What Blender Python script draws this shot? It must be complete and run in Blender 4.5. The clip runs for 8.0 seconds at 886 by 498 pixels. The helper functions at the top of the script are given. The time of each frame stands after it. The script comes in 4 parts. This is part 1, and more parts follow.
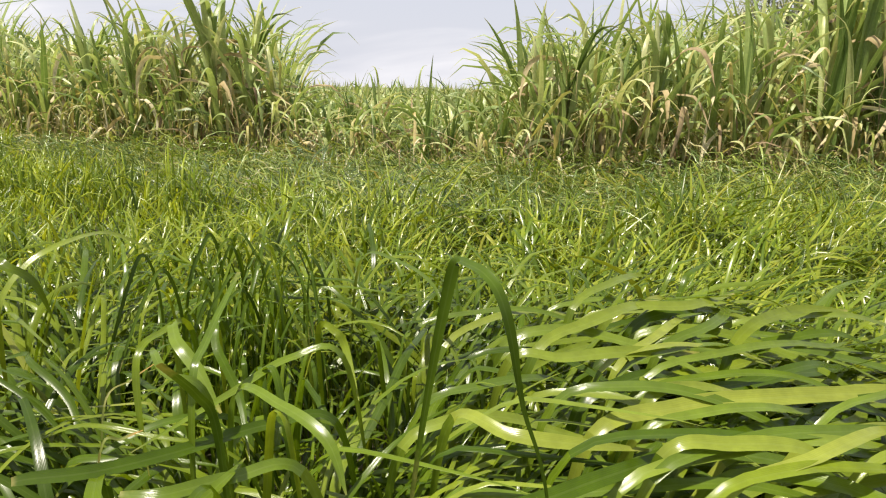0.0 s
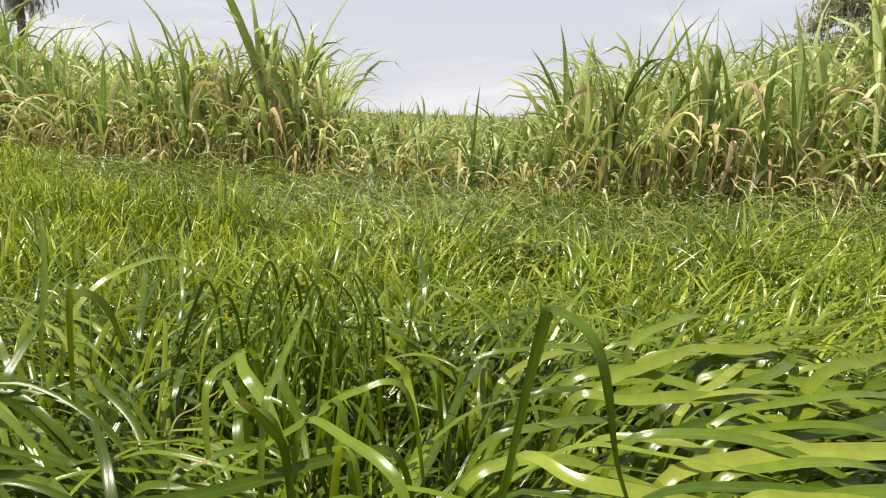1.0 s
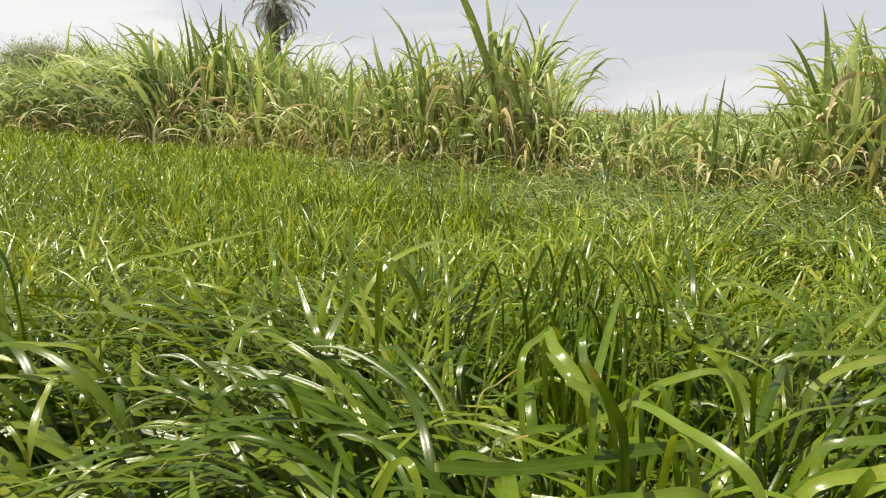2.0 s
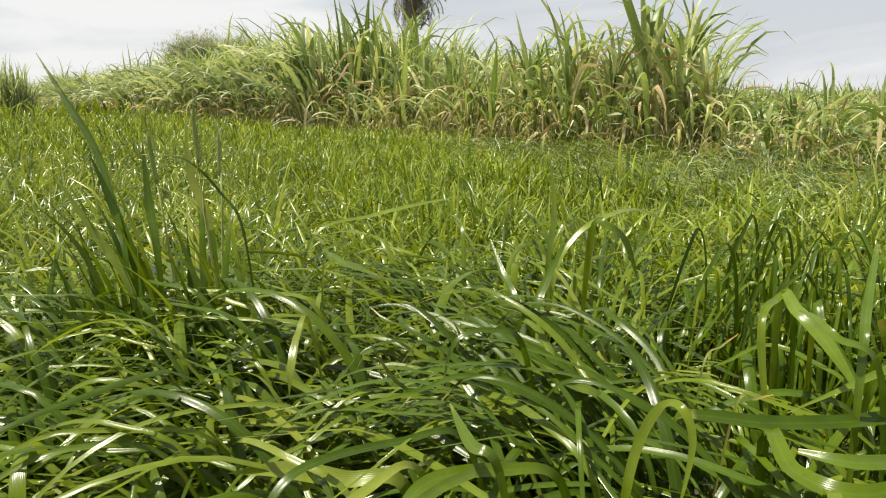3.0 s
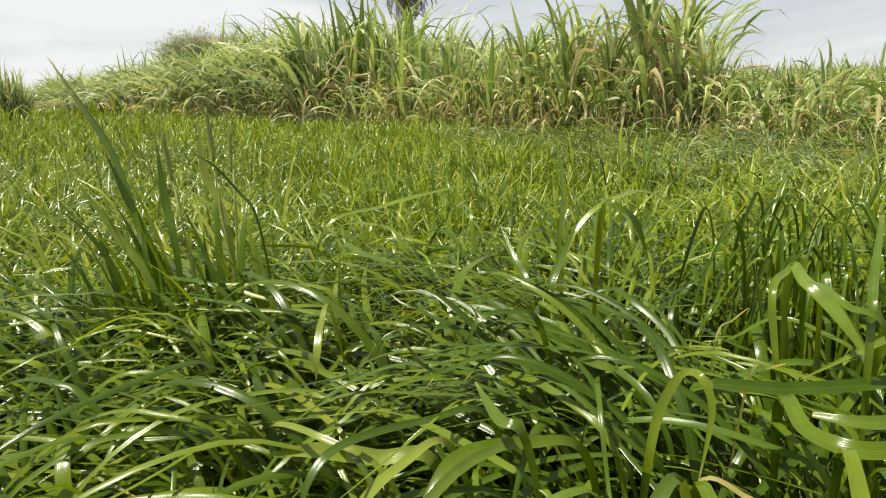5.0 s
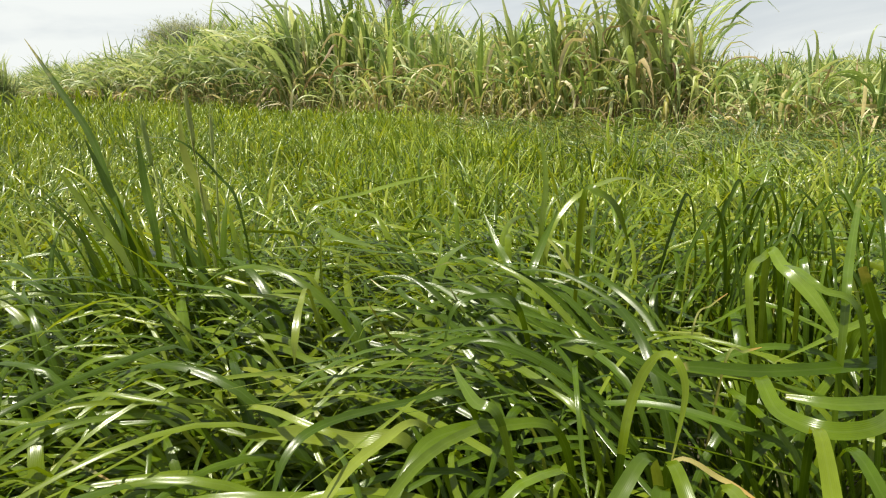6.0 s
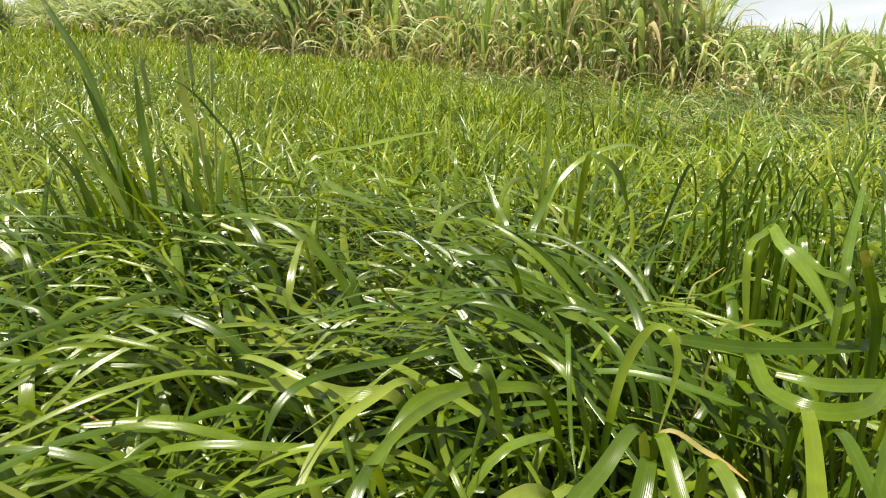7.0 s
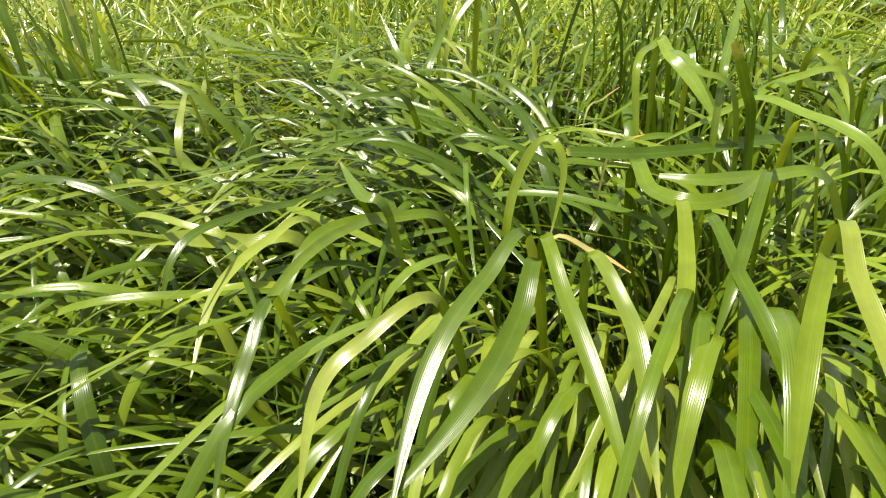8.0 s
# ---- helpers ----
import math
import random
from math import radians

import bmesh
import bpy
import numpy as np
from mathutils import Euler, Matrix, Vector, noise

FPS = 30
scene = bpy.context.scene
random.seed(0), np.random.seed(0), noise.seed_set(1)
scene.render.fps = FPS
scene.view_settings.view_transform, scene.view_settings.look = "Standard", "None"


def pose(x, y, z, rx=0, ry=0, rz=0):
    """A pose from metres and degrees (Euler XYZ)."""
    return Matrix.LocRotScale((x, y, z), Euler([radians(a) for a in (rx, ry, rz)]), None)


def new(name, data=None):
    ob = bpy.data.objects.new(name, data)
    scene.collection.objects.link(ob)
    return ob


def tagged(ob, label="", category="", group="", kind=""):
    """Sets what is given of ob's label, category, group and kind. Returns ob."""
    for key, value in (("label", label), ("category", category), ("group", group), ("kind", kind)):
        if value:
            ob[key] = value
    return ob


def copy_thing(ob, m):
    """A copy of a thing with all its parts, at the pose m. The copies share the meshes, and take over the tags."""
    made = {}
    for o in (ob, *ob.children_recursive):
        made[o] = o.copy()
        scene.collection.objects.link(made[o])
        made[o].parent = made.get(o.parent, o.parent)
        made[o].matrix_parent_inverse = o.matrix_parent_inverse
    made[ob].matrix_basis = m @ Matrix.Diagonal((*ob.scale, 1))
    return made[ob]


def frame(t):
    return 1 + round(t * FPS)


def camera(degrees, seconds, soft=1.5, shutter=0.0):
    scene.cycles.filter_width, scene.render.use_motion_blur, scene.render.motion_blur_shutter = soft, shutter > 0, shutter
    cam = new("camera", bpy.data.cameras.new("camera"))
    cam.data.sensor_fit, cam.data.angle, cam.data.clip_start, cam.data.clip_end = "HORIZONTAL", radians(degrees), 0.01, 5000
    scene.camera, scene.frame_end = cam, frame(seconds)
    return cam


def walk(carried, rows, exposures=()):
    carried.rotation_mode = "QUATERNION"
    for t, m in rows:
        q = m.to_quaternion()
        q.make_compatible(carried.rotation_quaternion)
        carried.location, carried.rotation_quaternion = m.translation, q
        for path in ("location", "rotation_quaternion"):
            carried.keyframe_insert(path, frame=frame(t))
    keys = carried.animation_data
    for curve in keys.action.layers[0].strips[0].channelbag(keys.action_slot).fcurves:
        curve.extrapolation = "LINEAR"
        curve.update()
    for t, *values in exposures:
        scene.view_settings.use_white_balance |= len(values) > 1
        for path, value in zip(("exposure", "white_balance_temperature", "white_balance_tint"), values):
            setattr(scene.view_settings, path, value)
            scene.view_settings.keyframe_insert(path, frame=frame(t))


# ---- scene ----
cam = camera(65.0, 8.0, soft=1.15)
METRES, EYE, TILT, LEAN, TURN = 0.5, 0.75, -13.0, -1.0, 0.0
ROWS = [
    (0.0, 0.0, 0.0, 0.0, -0.0, 0.0, 0.0),
    (0.5, -0.0209, -0.0004, 0.0106, 0.94, 1.17, -0.2),
    (1.0, -0.0777, -0.0019, 0.0268, 2.99, 2.12, -1.67),
    (1.5, -0.188, 0.0376, 0.0236, 10.33, 2.21, -3.4),
    (1.8, -0.2575, 0.0408, -0.0166, 14.91, 0.87, -3.77),
    (2.0, -0.3345, 0.0195, -0.0474, 20.22, 1.57, -3.75),
    (2.2, -0.3966, 0.0183, -0.0856, 21.93, 0.90, -3.64),
    (3.3, -0.5727, -0.1599, -0.1520, 33.53, -0.28, -5.42),
    (3.5, -0.5905, -0.1735, -0.1451, 34.13, 0.15, -5.35),
    (4.0, -0.6051, -0.1999, -0.1306, 33.52, 0.38, -5.93),
    (4.5, -0.5801, -0.2001, -0.1343, 32.24, 0.7, -5.34),
    (5.0, -0.5489, -0.1811, -0.1565, 30.82, -1.31, -3.25),
    (5.2, -0.5504, -0.1755, -0.1627, 30.68, -1.74, -3.54),
    (6.3, -0.5235, -0.1576, -0.1763, 29.60, -2.47, -3.48),
    (6.5, -0.5233, -0.1555, -0.1792, 29.46, -3.61, -3.77),
    (7.0, -0.5441, -0.1544, -0.1639, 29.74, -5.67, -6.51),
    (7.2, -0.5348, -0.1658, -0.1731, 29.50, -7.36, -7.17),
    (7.5, -0.5054, -0.1497, -0.1933, 26.77, -12.16, -7.15),
    (7.8, -0.4645, -0.1399, -0.2158, 23.39, -14.42, -1.96),
    (8.0, -0.4695, -0.1264, -0.232, 23.11, -16.05, -2.18),
]
walk(cam, [(t, pose(0, 0, EYE, TILT, LEAN, TURN) @ pose(METRES * x, METRES * y, METRES * z, 90 + pitch, roll, yaw)) for t, x, y, z, yaw, pitch, roll in ROWS],
     exposures=[(0.0, 0.71, 6600, 12), (2.0, 0.61, 6750, 8), (4.0, 0.57, 6650, 5), (6.5, 0.69, 6650, 2), (8.0, 1.27, 6650, 6)])

# ---- light: hazy daylight, a high sun from the left, thin cloud ----
SUN_ELEV, SUN_LEFT = 66.0, 112.0   # degrees above the horizon; degrees left of straight ahead
world = bpy.data.worlds.new("sky")
scene.world = world
world.use_nodes = True
wn, wl = world.node_tree.nodes, world.node_tree.links
wn.clear()
w_out = wn.new("ShaderNodeOutputWorld")
w_bg = wn.new("ShaderNodeBackground")
w_bg.inputs["Strength"].default_value = 0.09
w_sky = wn.new("ShaderNodeTexSky")
w_sky.sky_type = "NISHITA"
w_sky.sun_disc = False
w_sky.sun_elevation = radians(SUN_ELEV)
w_sky.sun_rotation = radians(-SUN_LEFT)
w_sky.air_density, w_sky.dust_density, w_sky.ozone_density = 1.0, 3.0, 1.2
w_tc = wn.new("ShaderNodeTexCoord")
w_map = wn.new("ShaderNodeMapping")
w_map.inputs["Scale"].default_value = (1.3, 1.3, 4.0)
w_map.inputs["Location"].default_value = (3.1, 0.9, 1.2)
w_map.inputs["Rotation"].default_value = (0.12, 0.1, 0.4)
w_noise = wn.new("ShaderNodeTexNoise")
w_noise.inputs["Scale"].default_value = 1.7
w_noise.inputs["Detail"].default_value = 7.0
w_noise.inputs["Roughness"].default_value = 0.5
w_noise.inputs["Distortion"].default_value = 0.6
w_ramp = wn.new("ShaderNodeMapRange")
w_ramp.interpolation_type = "SMOOTHSTEP"
w_ramp.inputs["From Min"].default_value = 0.46
w_ramp.inputs["From Max"].default_value = 0.64
w_ramp.inputs["To Max"].default_value = 0.9
w_sep = wn.new("ShaderNodeSeparateXYZ")
w_haze = wn.new("ShaderNodeMapRange")
w_haze.interpolation_type = "SMOOTHSTEP"
w_haze.inputs["From Min"].default_value = -0.02
w_haze.inputs["From Max"].default_value = 0.45
w_haze.inputs["To Min"].default_value = 0.92
w_haze.inputs["To Max"].default_value = 0.55
w_hazed = wn.new("ShaderNodeMix")
w_hazed.data_type = "RGBA"
w_hazed.inputs["B"].default_value = (5.15, 5.35, 5.95, 1)
w_mix = wn.new("ShaderNodeMix")
w_mix.data_type = "RGBA"
w_mix.inputs["B"].default_value = (6.9, 6.9, 7.1, 1)
wl.new(w_tc.outputs["Generated"], w_map.inputs["Vector"])
wl.new(w_tc.outputs["Generated"], w_sep.inputs[0])
wl.new(w_sep.outputs["Z"], w_haze.inputs["Value"])
wl.new(w_map.outputs["Vector"], w_noise.inputs["Vector"])
wl.new(w_noise.outputs["Fac"], w_ramp.inputs["Value"])
wl.new(w_haze.outputs["Result"], w_hazed.inputs["Factor"])
wl.new(w_sky.outputs["Color"], w_hazed.inputs["A"])
wl.new(w_ramp.outputs["Result"], w_mix.inputs["Factor"])
wl.new(w_hazed.outputs["Result"], w_mix.inputs["A"])
wl.new(w_mix.outputs["Result"], w_bg.inputs["Color"])
wl.new(w_bg.outputs["Background"], w_out.inputs["Surface"])

sun = new("sun", bpy.data.lights.new("sun", "SUN"))
sun.data.energy = 5.0
sun.data.angle = radians(0.6)
sun.data.color = (1.0, 0.93, 0.79)
to_sun = Vector((-math.sin(radians(SUN_LEFT)) * math.cos(radians(SUN_ELEV)),
                 math.cos(radians(SUN_LEFT)) * math.cos(radians(SUN_ELEV)), math.sin(radians(SUN_ELEV))))
sun.matrix_world = Matrix.Translation((0, 0, 30)) @ to_sun.to_track_quat("Z", "Y").to_matrix().to_4x4()


# ---- materials ----
def node(nt, kind, **inputs):
    n = nt.nodes.new(kind)
    for key, value in inputs.items():
        n.inputs[key.replace("_", " ")].default_value = value
    return n


def leaf_material(name, ramp, tip=(0.42, 0.34, 0.12), tip_from=0.9, rough=0.36, through_light=0.45, veins=60.0, rib=0.25, spots=0.25, gloss=0.35, tint=(1.25, 1.12, 0.5), vein=0.07):
    """A leaf blade: colours picked per blade, a paler midrib, fine lengthwise veins, dry tips and blotches, and light through it."""
    mat = bpy.data.materials.new(name)
    mat.use_nodes = True
    nt = mat.node_tree
    nt.nodes.clear()
    link = nt.links.new
    out = nt.nodes.new("ShaderNodeOutputMaterial")
    geo = nt.nodes.new("ShaderNodeNewGeometry")
    info = nt.nodes.new("ShaderNodeObjectInfo")
    add = nt.nodes.new("ShaderNodeMath")
    add.operation = "ADD"
    link(geo.outputs["Random Per Island"], add.inputs[0])
    link(info.outputs["Random"], add.inputs[1])
    fract = nt.nodes.new("ShaderNodeMath")
    fract.operation = "FRACT"
    link(add.outputs[0], fract.inputs[0])
    colours = nt.nodes.new("ShaderNodeValToRGB")
    el = colours.color_ramp.elements
    while len(el) < len(ramp):
        el.new(0.5)
    for e, (place, rgb) in zip(el, ramp):
        e.position, e.color = place, (*rgb, 1)
    link(fract.outputs[0], colours.inputs["Fac"])
    uv = nt.nodes.new("ShaderNodeUVMap")
    sep = nt.nodes.new("ShaderNodeSeparateXYZ")
    link(uv.outputs["UV"], sep.inputs[0])
    # veins along the blade
    wave = nt.nodes.new("ShaderNodeMath")
    wave.operation = "MULTIPLY"
    wave.inputs[1].default_value = veins
    link(sep.outputs["X"], wave.inputs[0])
    sine = nt.nodes.new("ShaderNodeMath")
    sine.operation = "SINE"
    link(wave.outputs[0], sine.inputs[0])
    # midrib
    off = nt.nodes.new("ShaderNodeMath")
    off.operation = "SUBTRACT"
    off.inputs[1].default_value = 0.5
    link(sep.outputs["X"], off.inputs[0])
    dist = nt.nodes.new("ShaderNodeMath")
    dist.operation = "ABSOLUTE"
    link(off.outputs[0], dist.inputs[0])
    midrib = node(nt, "ShaderNodeMapRange", From_Min=0.03, From_Max=0.09, To_Min=rib, To_Max=0.0)
    link(dist.outputs[0], midrib.inputs["Value"])
    pale = nt.nodes.new("ShaderNodeMix")
    pale.data_type = "RGBA"
    pale.inputs["B"].default_value = (0.36, 0.44, 0.16, 1)
    link(midrib.outputs[0], pale.inputs["Factor"])
    link(colours.outputs["Color"], pale.inputs["A"])
    # blotches and worn tips
    blot = node(nt, "ShaderNodeTexNoise", Scale=38.0, Detail=3.0, Roughness=0.6)
    link(geo.outputs["Position"], blot.inputs["Vector"])
    broad = node(nt, "ShaderNodeTexNoise", Scale=2.2, Detail=2.0, Roughness=0.5)
    link(geo.outputs["Position"], broad.inputs["Vector"])
    shade = node(nt, "ShaderNodeMapRange", From_Min=0.3, From_Max=0.7, To_Min=0.86, To_Max=1.14)
    link(blot.outputs["Fac"], shade.inputs["Value"])
    shade2 = node(nt, "ShaderNodeMapRange", From_Min=0.3, From_Max=0.7, To_Min=0.85, To_Max=1.15)
    link(broad.outputs["Fac"], shade2.inputs["Value"])
    veined = node(nt, "ShaderNodeMapRange", From_Min=-1.0, From_Max=1.0, To_Min=1.0 - vein, To_Max=1.0 + vein)
    link(sine.outputs[0], veined.inputs["Value"])
    m1 = nt.nodes.new("ShaderNodeMath")
    m1.operation = "MULTIPLY"
    link(shade.outputs[0], m1.inputs[0])
    link(shade2.outputs[0], m1.inputs[1])
    m2 = nt.nodes.new("ShaderNodeMath")
    m2.operation = "MULTIPLY"
    link(m1.outputs[0], m2.inputs[0])
    link(veined.outputs[0], m2.inputs[1])
    tone = nt.nodes.new("ShaderNodeVectorMath")
    tone.operation = "SCALE"
    link(pale.outputs["Result"], tone.inputs[0])
    link(m2.outputs[0], tone.inputs["Scale"])
    worn = nt.nodes.new("ShaderNodeMath")
    worn.operation = "MULTIPLY_ADD"
    worn.inputs[1].default_value = spots
    link(blot.outputs["Fac"], worn.inputs[0])
    link(sep.outputs["Y"], worn.inputs[2])
    dry = node(nt, "ShaderNodeMapRange", From_Min=tip_from + spots * 0.5, From_Max=tip_from + spots * 0.5 + 0.12, To_Min=0.0, To_Max=0.75)
    link(worn.outputs[0], dry.inputs["Value"])
    final = nt.nodes.new("ShaderNodeMix")
    final.data_type = "RGBA"
    final.inputs["B"].default_value = (*tip, 1)
    link(dry.outputs[0], final.inputs["Factor"])
    link(tone.outputs[0], final.inputs["A"])
    bump = node(nt, "ShaderNodeBump", Strength=min(0.25, 3.5 * vein), Distance=0.0006)
    link(sine.outputs[0], bump.inputs["Height"])
    body = node(nt, "ShaderNodeBsdfPrincipled", Roughness=rough)
    body.inputs["Specular IOR Level"].default_value = gloss
    link(final.outputs["Result"], body.inputs["Base Color"])
    link(bump.outputs["Normal"], body.inputs["Normal"])
    glow = nt.nodes.new("ShaderNodeBsdfTranslucent")
    warm = nt.nodes.new("ShaderNodeMix")
    warm.data_type = "RGBA"
    warm.blend_type = "MULTIPLY"
    warm.inputs["Factor"].default_value = 1.0
    warm.inputs["B"].default_value = (*tint, 1)
    link(final.outputs["Result"], warm.inputs["A"])
    link(warm.outputs["Result"], glow.inputs["Color"])
    mix = nt.nodes.new("ShaderNodeMixShader")
    mix.inputs["Fac"].default_value = through_light
    link(body.outputs["BSDF"], mix.inputs[1])
    link(glow.outputs["BSDF"], mix.inputs[2])
    link(mix.outputs[0], out.inputs["Surface"])
    return mat


def solid_material(name, a, b, scale=6.0, rough=0.85, bump=0.5, distance=0.01, stretch=(1, 1, 1)):
    """Bark, soil and the like: two tones mixed at two scales, with relief."""
    mat = bpy.data.materials.new(name)
    mat.use_nodes = True
    nt = mat.node_tree
    link = nt.links.new
    body = nt.nodes["Principled BSDF"]
    body.inputs["Roughness"].default_value = rough
    co = nt.nodes.new("ShaderNodeTexCoord")
    mp = nt.nodes.new("ShaderNodeMapping")
    mp.inputs["Scale"].default_value = stretch
    link(co.outputs["Object"], mp.inputs["Vector"])
    fine = node(nt, "ShaderNodeTexNoise", Scale=scale * 9, Detail=4.0, Roughness=0.65)
    wide = node(nt, "ShaderNodeTexNoise", Scale=scale, Detail=3.0, Roughness=0.55)
    link(mp.outputs["Vector"], fine.inputs["Vector"])
    link(mp.outputs["Vector"], wide.inputs["Vector"])
    both = nt.nodes.new("ShaderNodeMath")
    both.operation = "MULTIPLY_ADD"
    both.inputs[1].default_value = 0.5
    link(fine.outputs["Fac"], both.inputs[0])
    half = nt.nodes.new("ShaderNodeMath")
    half.operation = "MULTIPLY"
    half.inputs[1].default_value = 0.5
    link(wide.outputs["Fac"], half.inputs[0])
    link(half.outputs[0], both.inputs[2])
    rng = node(nt, "ShaderNodeMapRange", From_Min=0.35, From_Max=0.65)
    link(both.outputs[0], rng.inputs["Value"])
    mixed = nt.nodes.new("ShaderNodeMix")
    mixed.data_type = "RGBA"
    mixed.inputs["A"].default_value, mixed.inputs["B"].default_value = (*a, 1), (*b, 1)
    link(rng.outputs[0], mixed.inputs["Factor"])
    link(mixed.outputs["Result"], body.inputs["Base Color"])
    bp = node(nt, "ShaderNodeBump", Strength=bump, Distance=distance)
    link(both.outputs[0], bp.inputs["Height"])
    link(bp.outputs["Normal"], body.inputs["Normal"])
    return mat


GRASS = leaf_material("grass_blade", [(0.0, (0.045, 0.082, 0.004)), (0.3, (0.072, 0.124, 0.005)), (0.62, (0.106, 0.164, 0.007)), (0.95, (0.18, 0.235, 0.016)), (0.988, (0.18, 0.235, 0.016)), (0.999, (0.22, 0.25, 0.025))],
                      tip_from=0.95, rough=0.22, gloss=0.36, through_light=0.42, vein=0.035, rib=0.05)
PALE = leaf_material("pale_grass_blade", [(0.0, (0.075, 0.122, 0.009)), (0.3, (0.115, 0.172, 0.013)), (0.62, (0.158, 0.212, 0.02)), (0.95, (0.212, 0.252, 0.032)), (0.999, (0.24, 0.268, 0.04))],
                     tip_from=0.95, rough=0.21, gloss=0.45, through_light=0.34, vein=0.035, rib=0.05, tint=(1.15, 1.1, 0.55))
MIDDLE = leaf_material("field_grass_blade", [(0.0, (0.05, 0.09, 0.005)), (0.3, (0.1, 0.158, 0.008)), (0.62, (0.17, 0.228, 0.014)), (0.95, (0.26, 0.3, 0.03)), (0.999, (0.3, 0.31, 0.045))],
                     tip_from=0.95, rough=0.24, gloss=0.36, through_light=0.36, vein=0.015, rib=0.12)
FRESH = leaf_material("fresh_grass_blade", [(0.0, (0.045, 0.085, 0.003)), (0.45, (0.145, 0.22, 0.008)), (1.0, (0.35, 0.41, 0.035))], tip_from=0.96, rough=0.24, gloss=0.3, through_light=0.4)
FLAT = leaf_material("lodged_grass_blade", [(0.0, (0.035, 0.07, 0.012)), (0.5, (0.12, 0.18, 0.032)), (0.9, (0.3, 0.36, 0.09)), (0.97, (0.37, 0.34, 0.15))], tip_from=0.92, rough=0.24, gloss=0.55, through_light=0.35)
CANE = leaf_material("cane_leaf", [(0.0, (0.13, 0.2, 0.05)), (0.4, (0.24, 0.315, 0.09)), (0.75, (0.38, 0.44, 0.16)), (1.0, (0.56, 0.56, 0.28))], tip=(0.5, 0.4, 0.2), tip_from=0.86, rough=0.36, gloss=0.45, through_light=0.36, tint=(1.1, 1.1, 0.7), rib=0.45, veins=45.0)
# a paler copy of the cane leaf; the lightening stands for aerial haze
HAZYCANE = leaf_material("hazy_cane_leaf", [(0.0, (0.16, 0.225, 0.09)), (0.4, (0.28, 0.345, 0.15)), (0.75, (0.42, 0.465, 0.24)), (1.0, (0.58, 0.58, 0.36))], tip=(0.5, 0.4, 0.2), tip_from=0.86, rough=0.4, gloss=0.4, through_light=0.4, tint=(1.1, 1.1, 0.7), rib=0.4, veins=45.0)
YELLOWING = leaf_material("yellowing_cane_leaf", [(0.0, (0.2, 0.23, 0.06)), (0.5, (0.32, 0.33, 0.1)), (0.8, (0.46, 0.42, 0.16)), (1.0, (0.52, 0.42, 0.2))], tip=(0.45, 0.34, 0.17), tip_from=0.75, rough=0.5, through_light=0.35, tint=(1.1, 1.05, 0.65), rib=0.35, veins=45.0)
DEEP = leaf_material("deep_green_cane_leaf", [(0.0, (0.1, 0.165, 0.04)), (0.6, (0.155, 0.235, 0.055)), (1.0, (0.23, 0.31, 0.085))], tip=(0.5, 0.4, 0.2), tip_from=0.92, rough=0.42, through_light=0.3, rib=0.4, veins=45.0)
STRAW = leaf_material("dry_cane_leaf", [(0.0, (0.22, 0.15, 0.085)), (0.35, (0.4, 0.31, 0.16)), (0.75, (0.62, 0.53, 0.31)), (1.0, (0.76, 0.68, 0.47))], tip=(0.4, 0.29, 0.16), tip_from=0.8, rough=0.6, through_light=0.3, tint=(1.05, 1.0, 0.75), rib=0.2, veins=45.0)
EAR = leaf_material("cereal_ear", [(0.0, (0.3, 0.37, 0.1)), (1.0, (0.42, 0.45, 0.16))], rough=0.5, through_light=0.3, rib=0.0, tip_from=3.0, spots=0.0)
STALK = solid_material("cane_stalk", (0.16, 0.17, 0.05), (0.34, 0.27, 0.12), scale=14.0, rough=0.5, bump=0.3, distance=0.002, stretch=(1, 1, 0.2))
SOIL = solid_material("field_soil", (0.04, 0.034, 0.018), (0.07, 0.068, 0.028), scale=3.0, rough=0.95, bump=0.8, distance=0.02)
BARK = solid_material("bark", (0.08, 0.06, 0.045), (0.2, 0.165, 0.125), scale=5.0, rough=0.9, bump=0.9, distance=0.04, stretch=(1, 1, 0.35))
# darker copy of the grass blade, with shade painted into its colour
SHADEBLADE = leaf_material("shade_dark_blade", [(0.0, (0.045, 0.08, 0.006)), (1.0, (0.066, 0.112, 0.008))], rough=0.27, gloss=0.22, through_light=0.25, rib=0.05, vein=0.02)
PALM = leaf_material("palm_leaflet", [(0.0, (0.09, 0.095, 0.055)), (0.6, (0.14, 0.14, 0.075)), (1.0, (0.24, 0.22, 0.12))], rough=0.5, through_light=0.2, rib=0.1)
OLDPALM = leaf_material("old_palm_leaflet", [(0.0, (0.13, 0.105, 0.07)), (1.0, (0.25, 0.2, 0.13))], rough=0.7, through_light=0.15, rib=0.0)
# far tree leaves: distance haze is painted into these pale, greyed colours
HAZYTREE = leaf_material("hazy_tree_leaf", [(0.0, (0.22, 0.245, 0.19)), (0.5, (0.3, 0.33, 0.26)), (1.0, (0.39, 0.41, 0.33))], rough=0.55, through_light=0.3, rib=0.0)
HAZYGREYTREE = leaf_material("hazy_grey_tree_leaf", [(0.0, (0.33, 0.31, 0.275)), (0.6, (0.43, 0.405, 0.36)), (1.0, (0.52, 0.49, 0.43))], rough=0.6, through_light=0.45, rib=0.0)


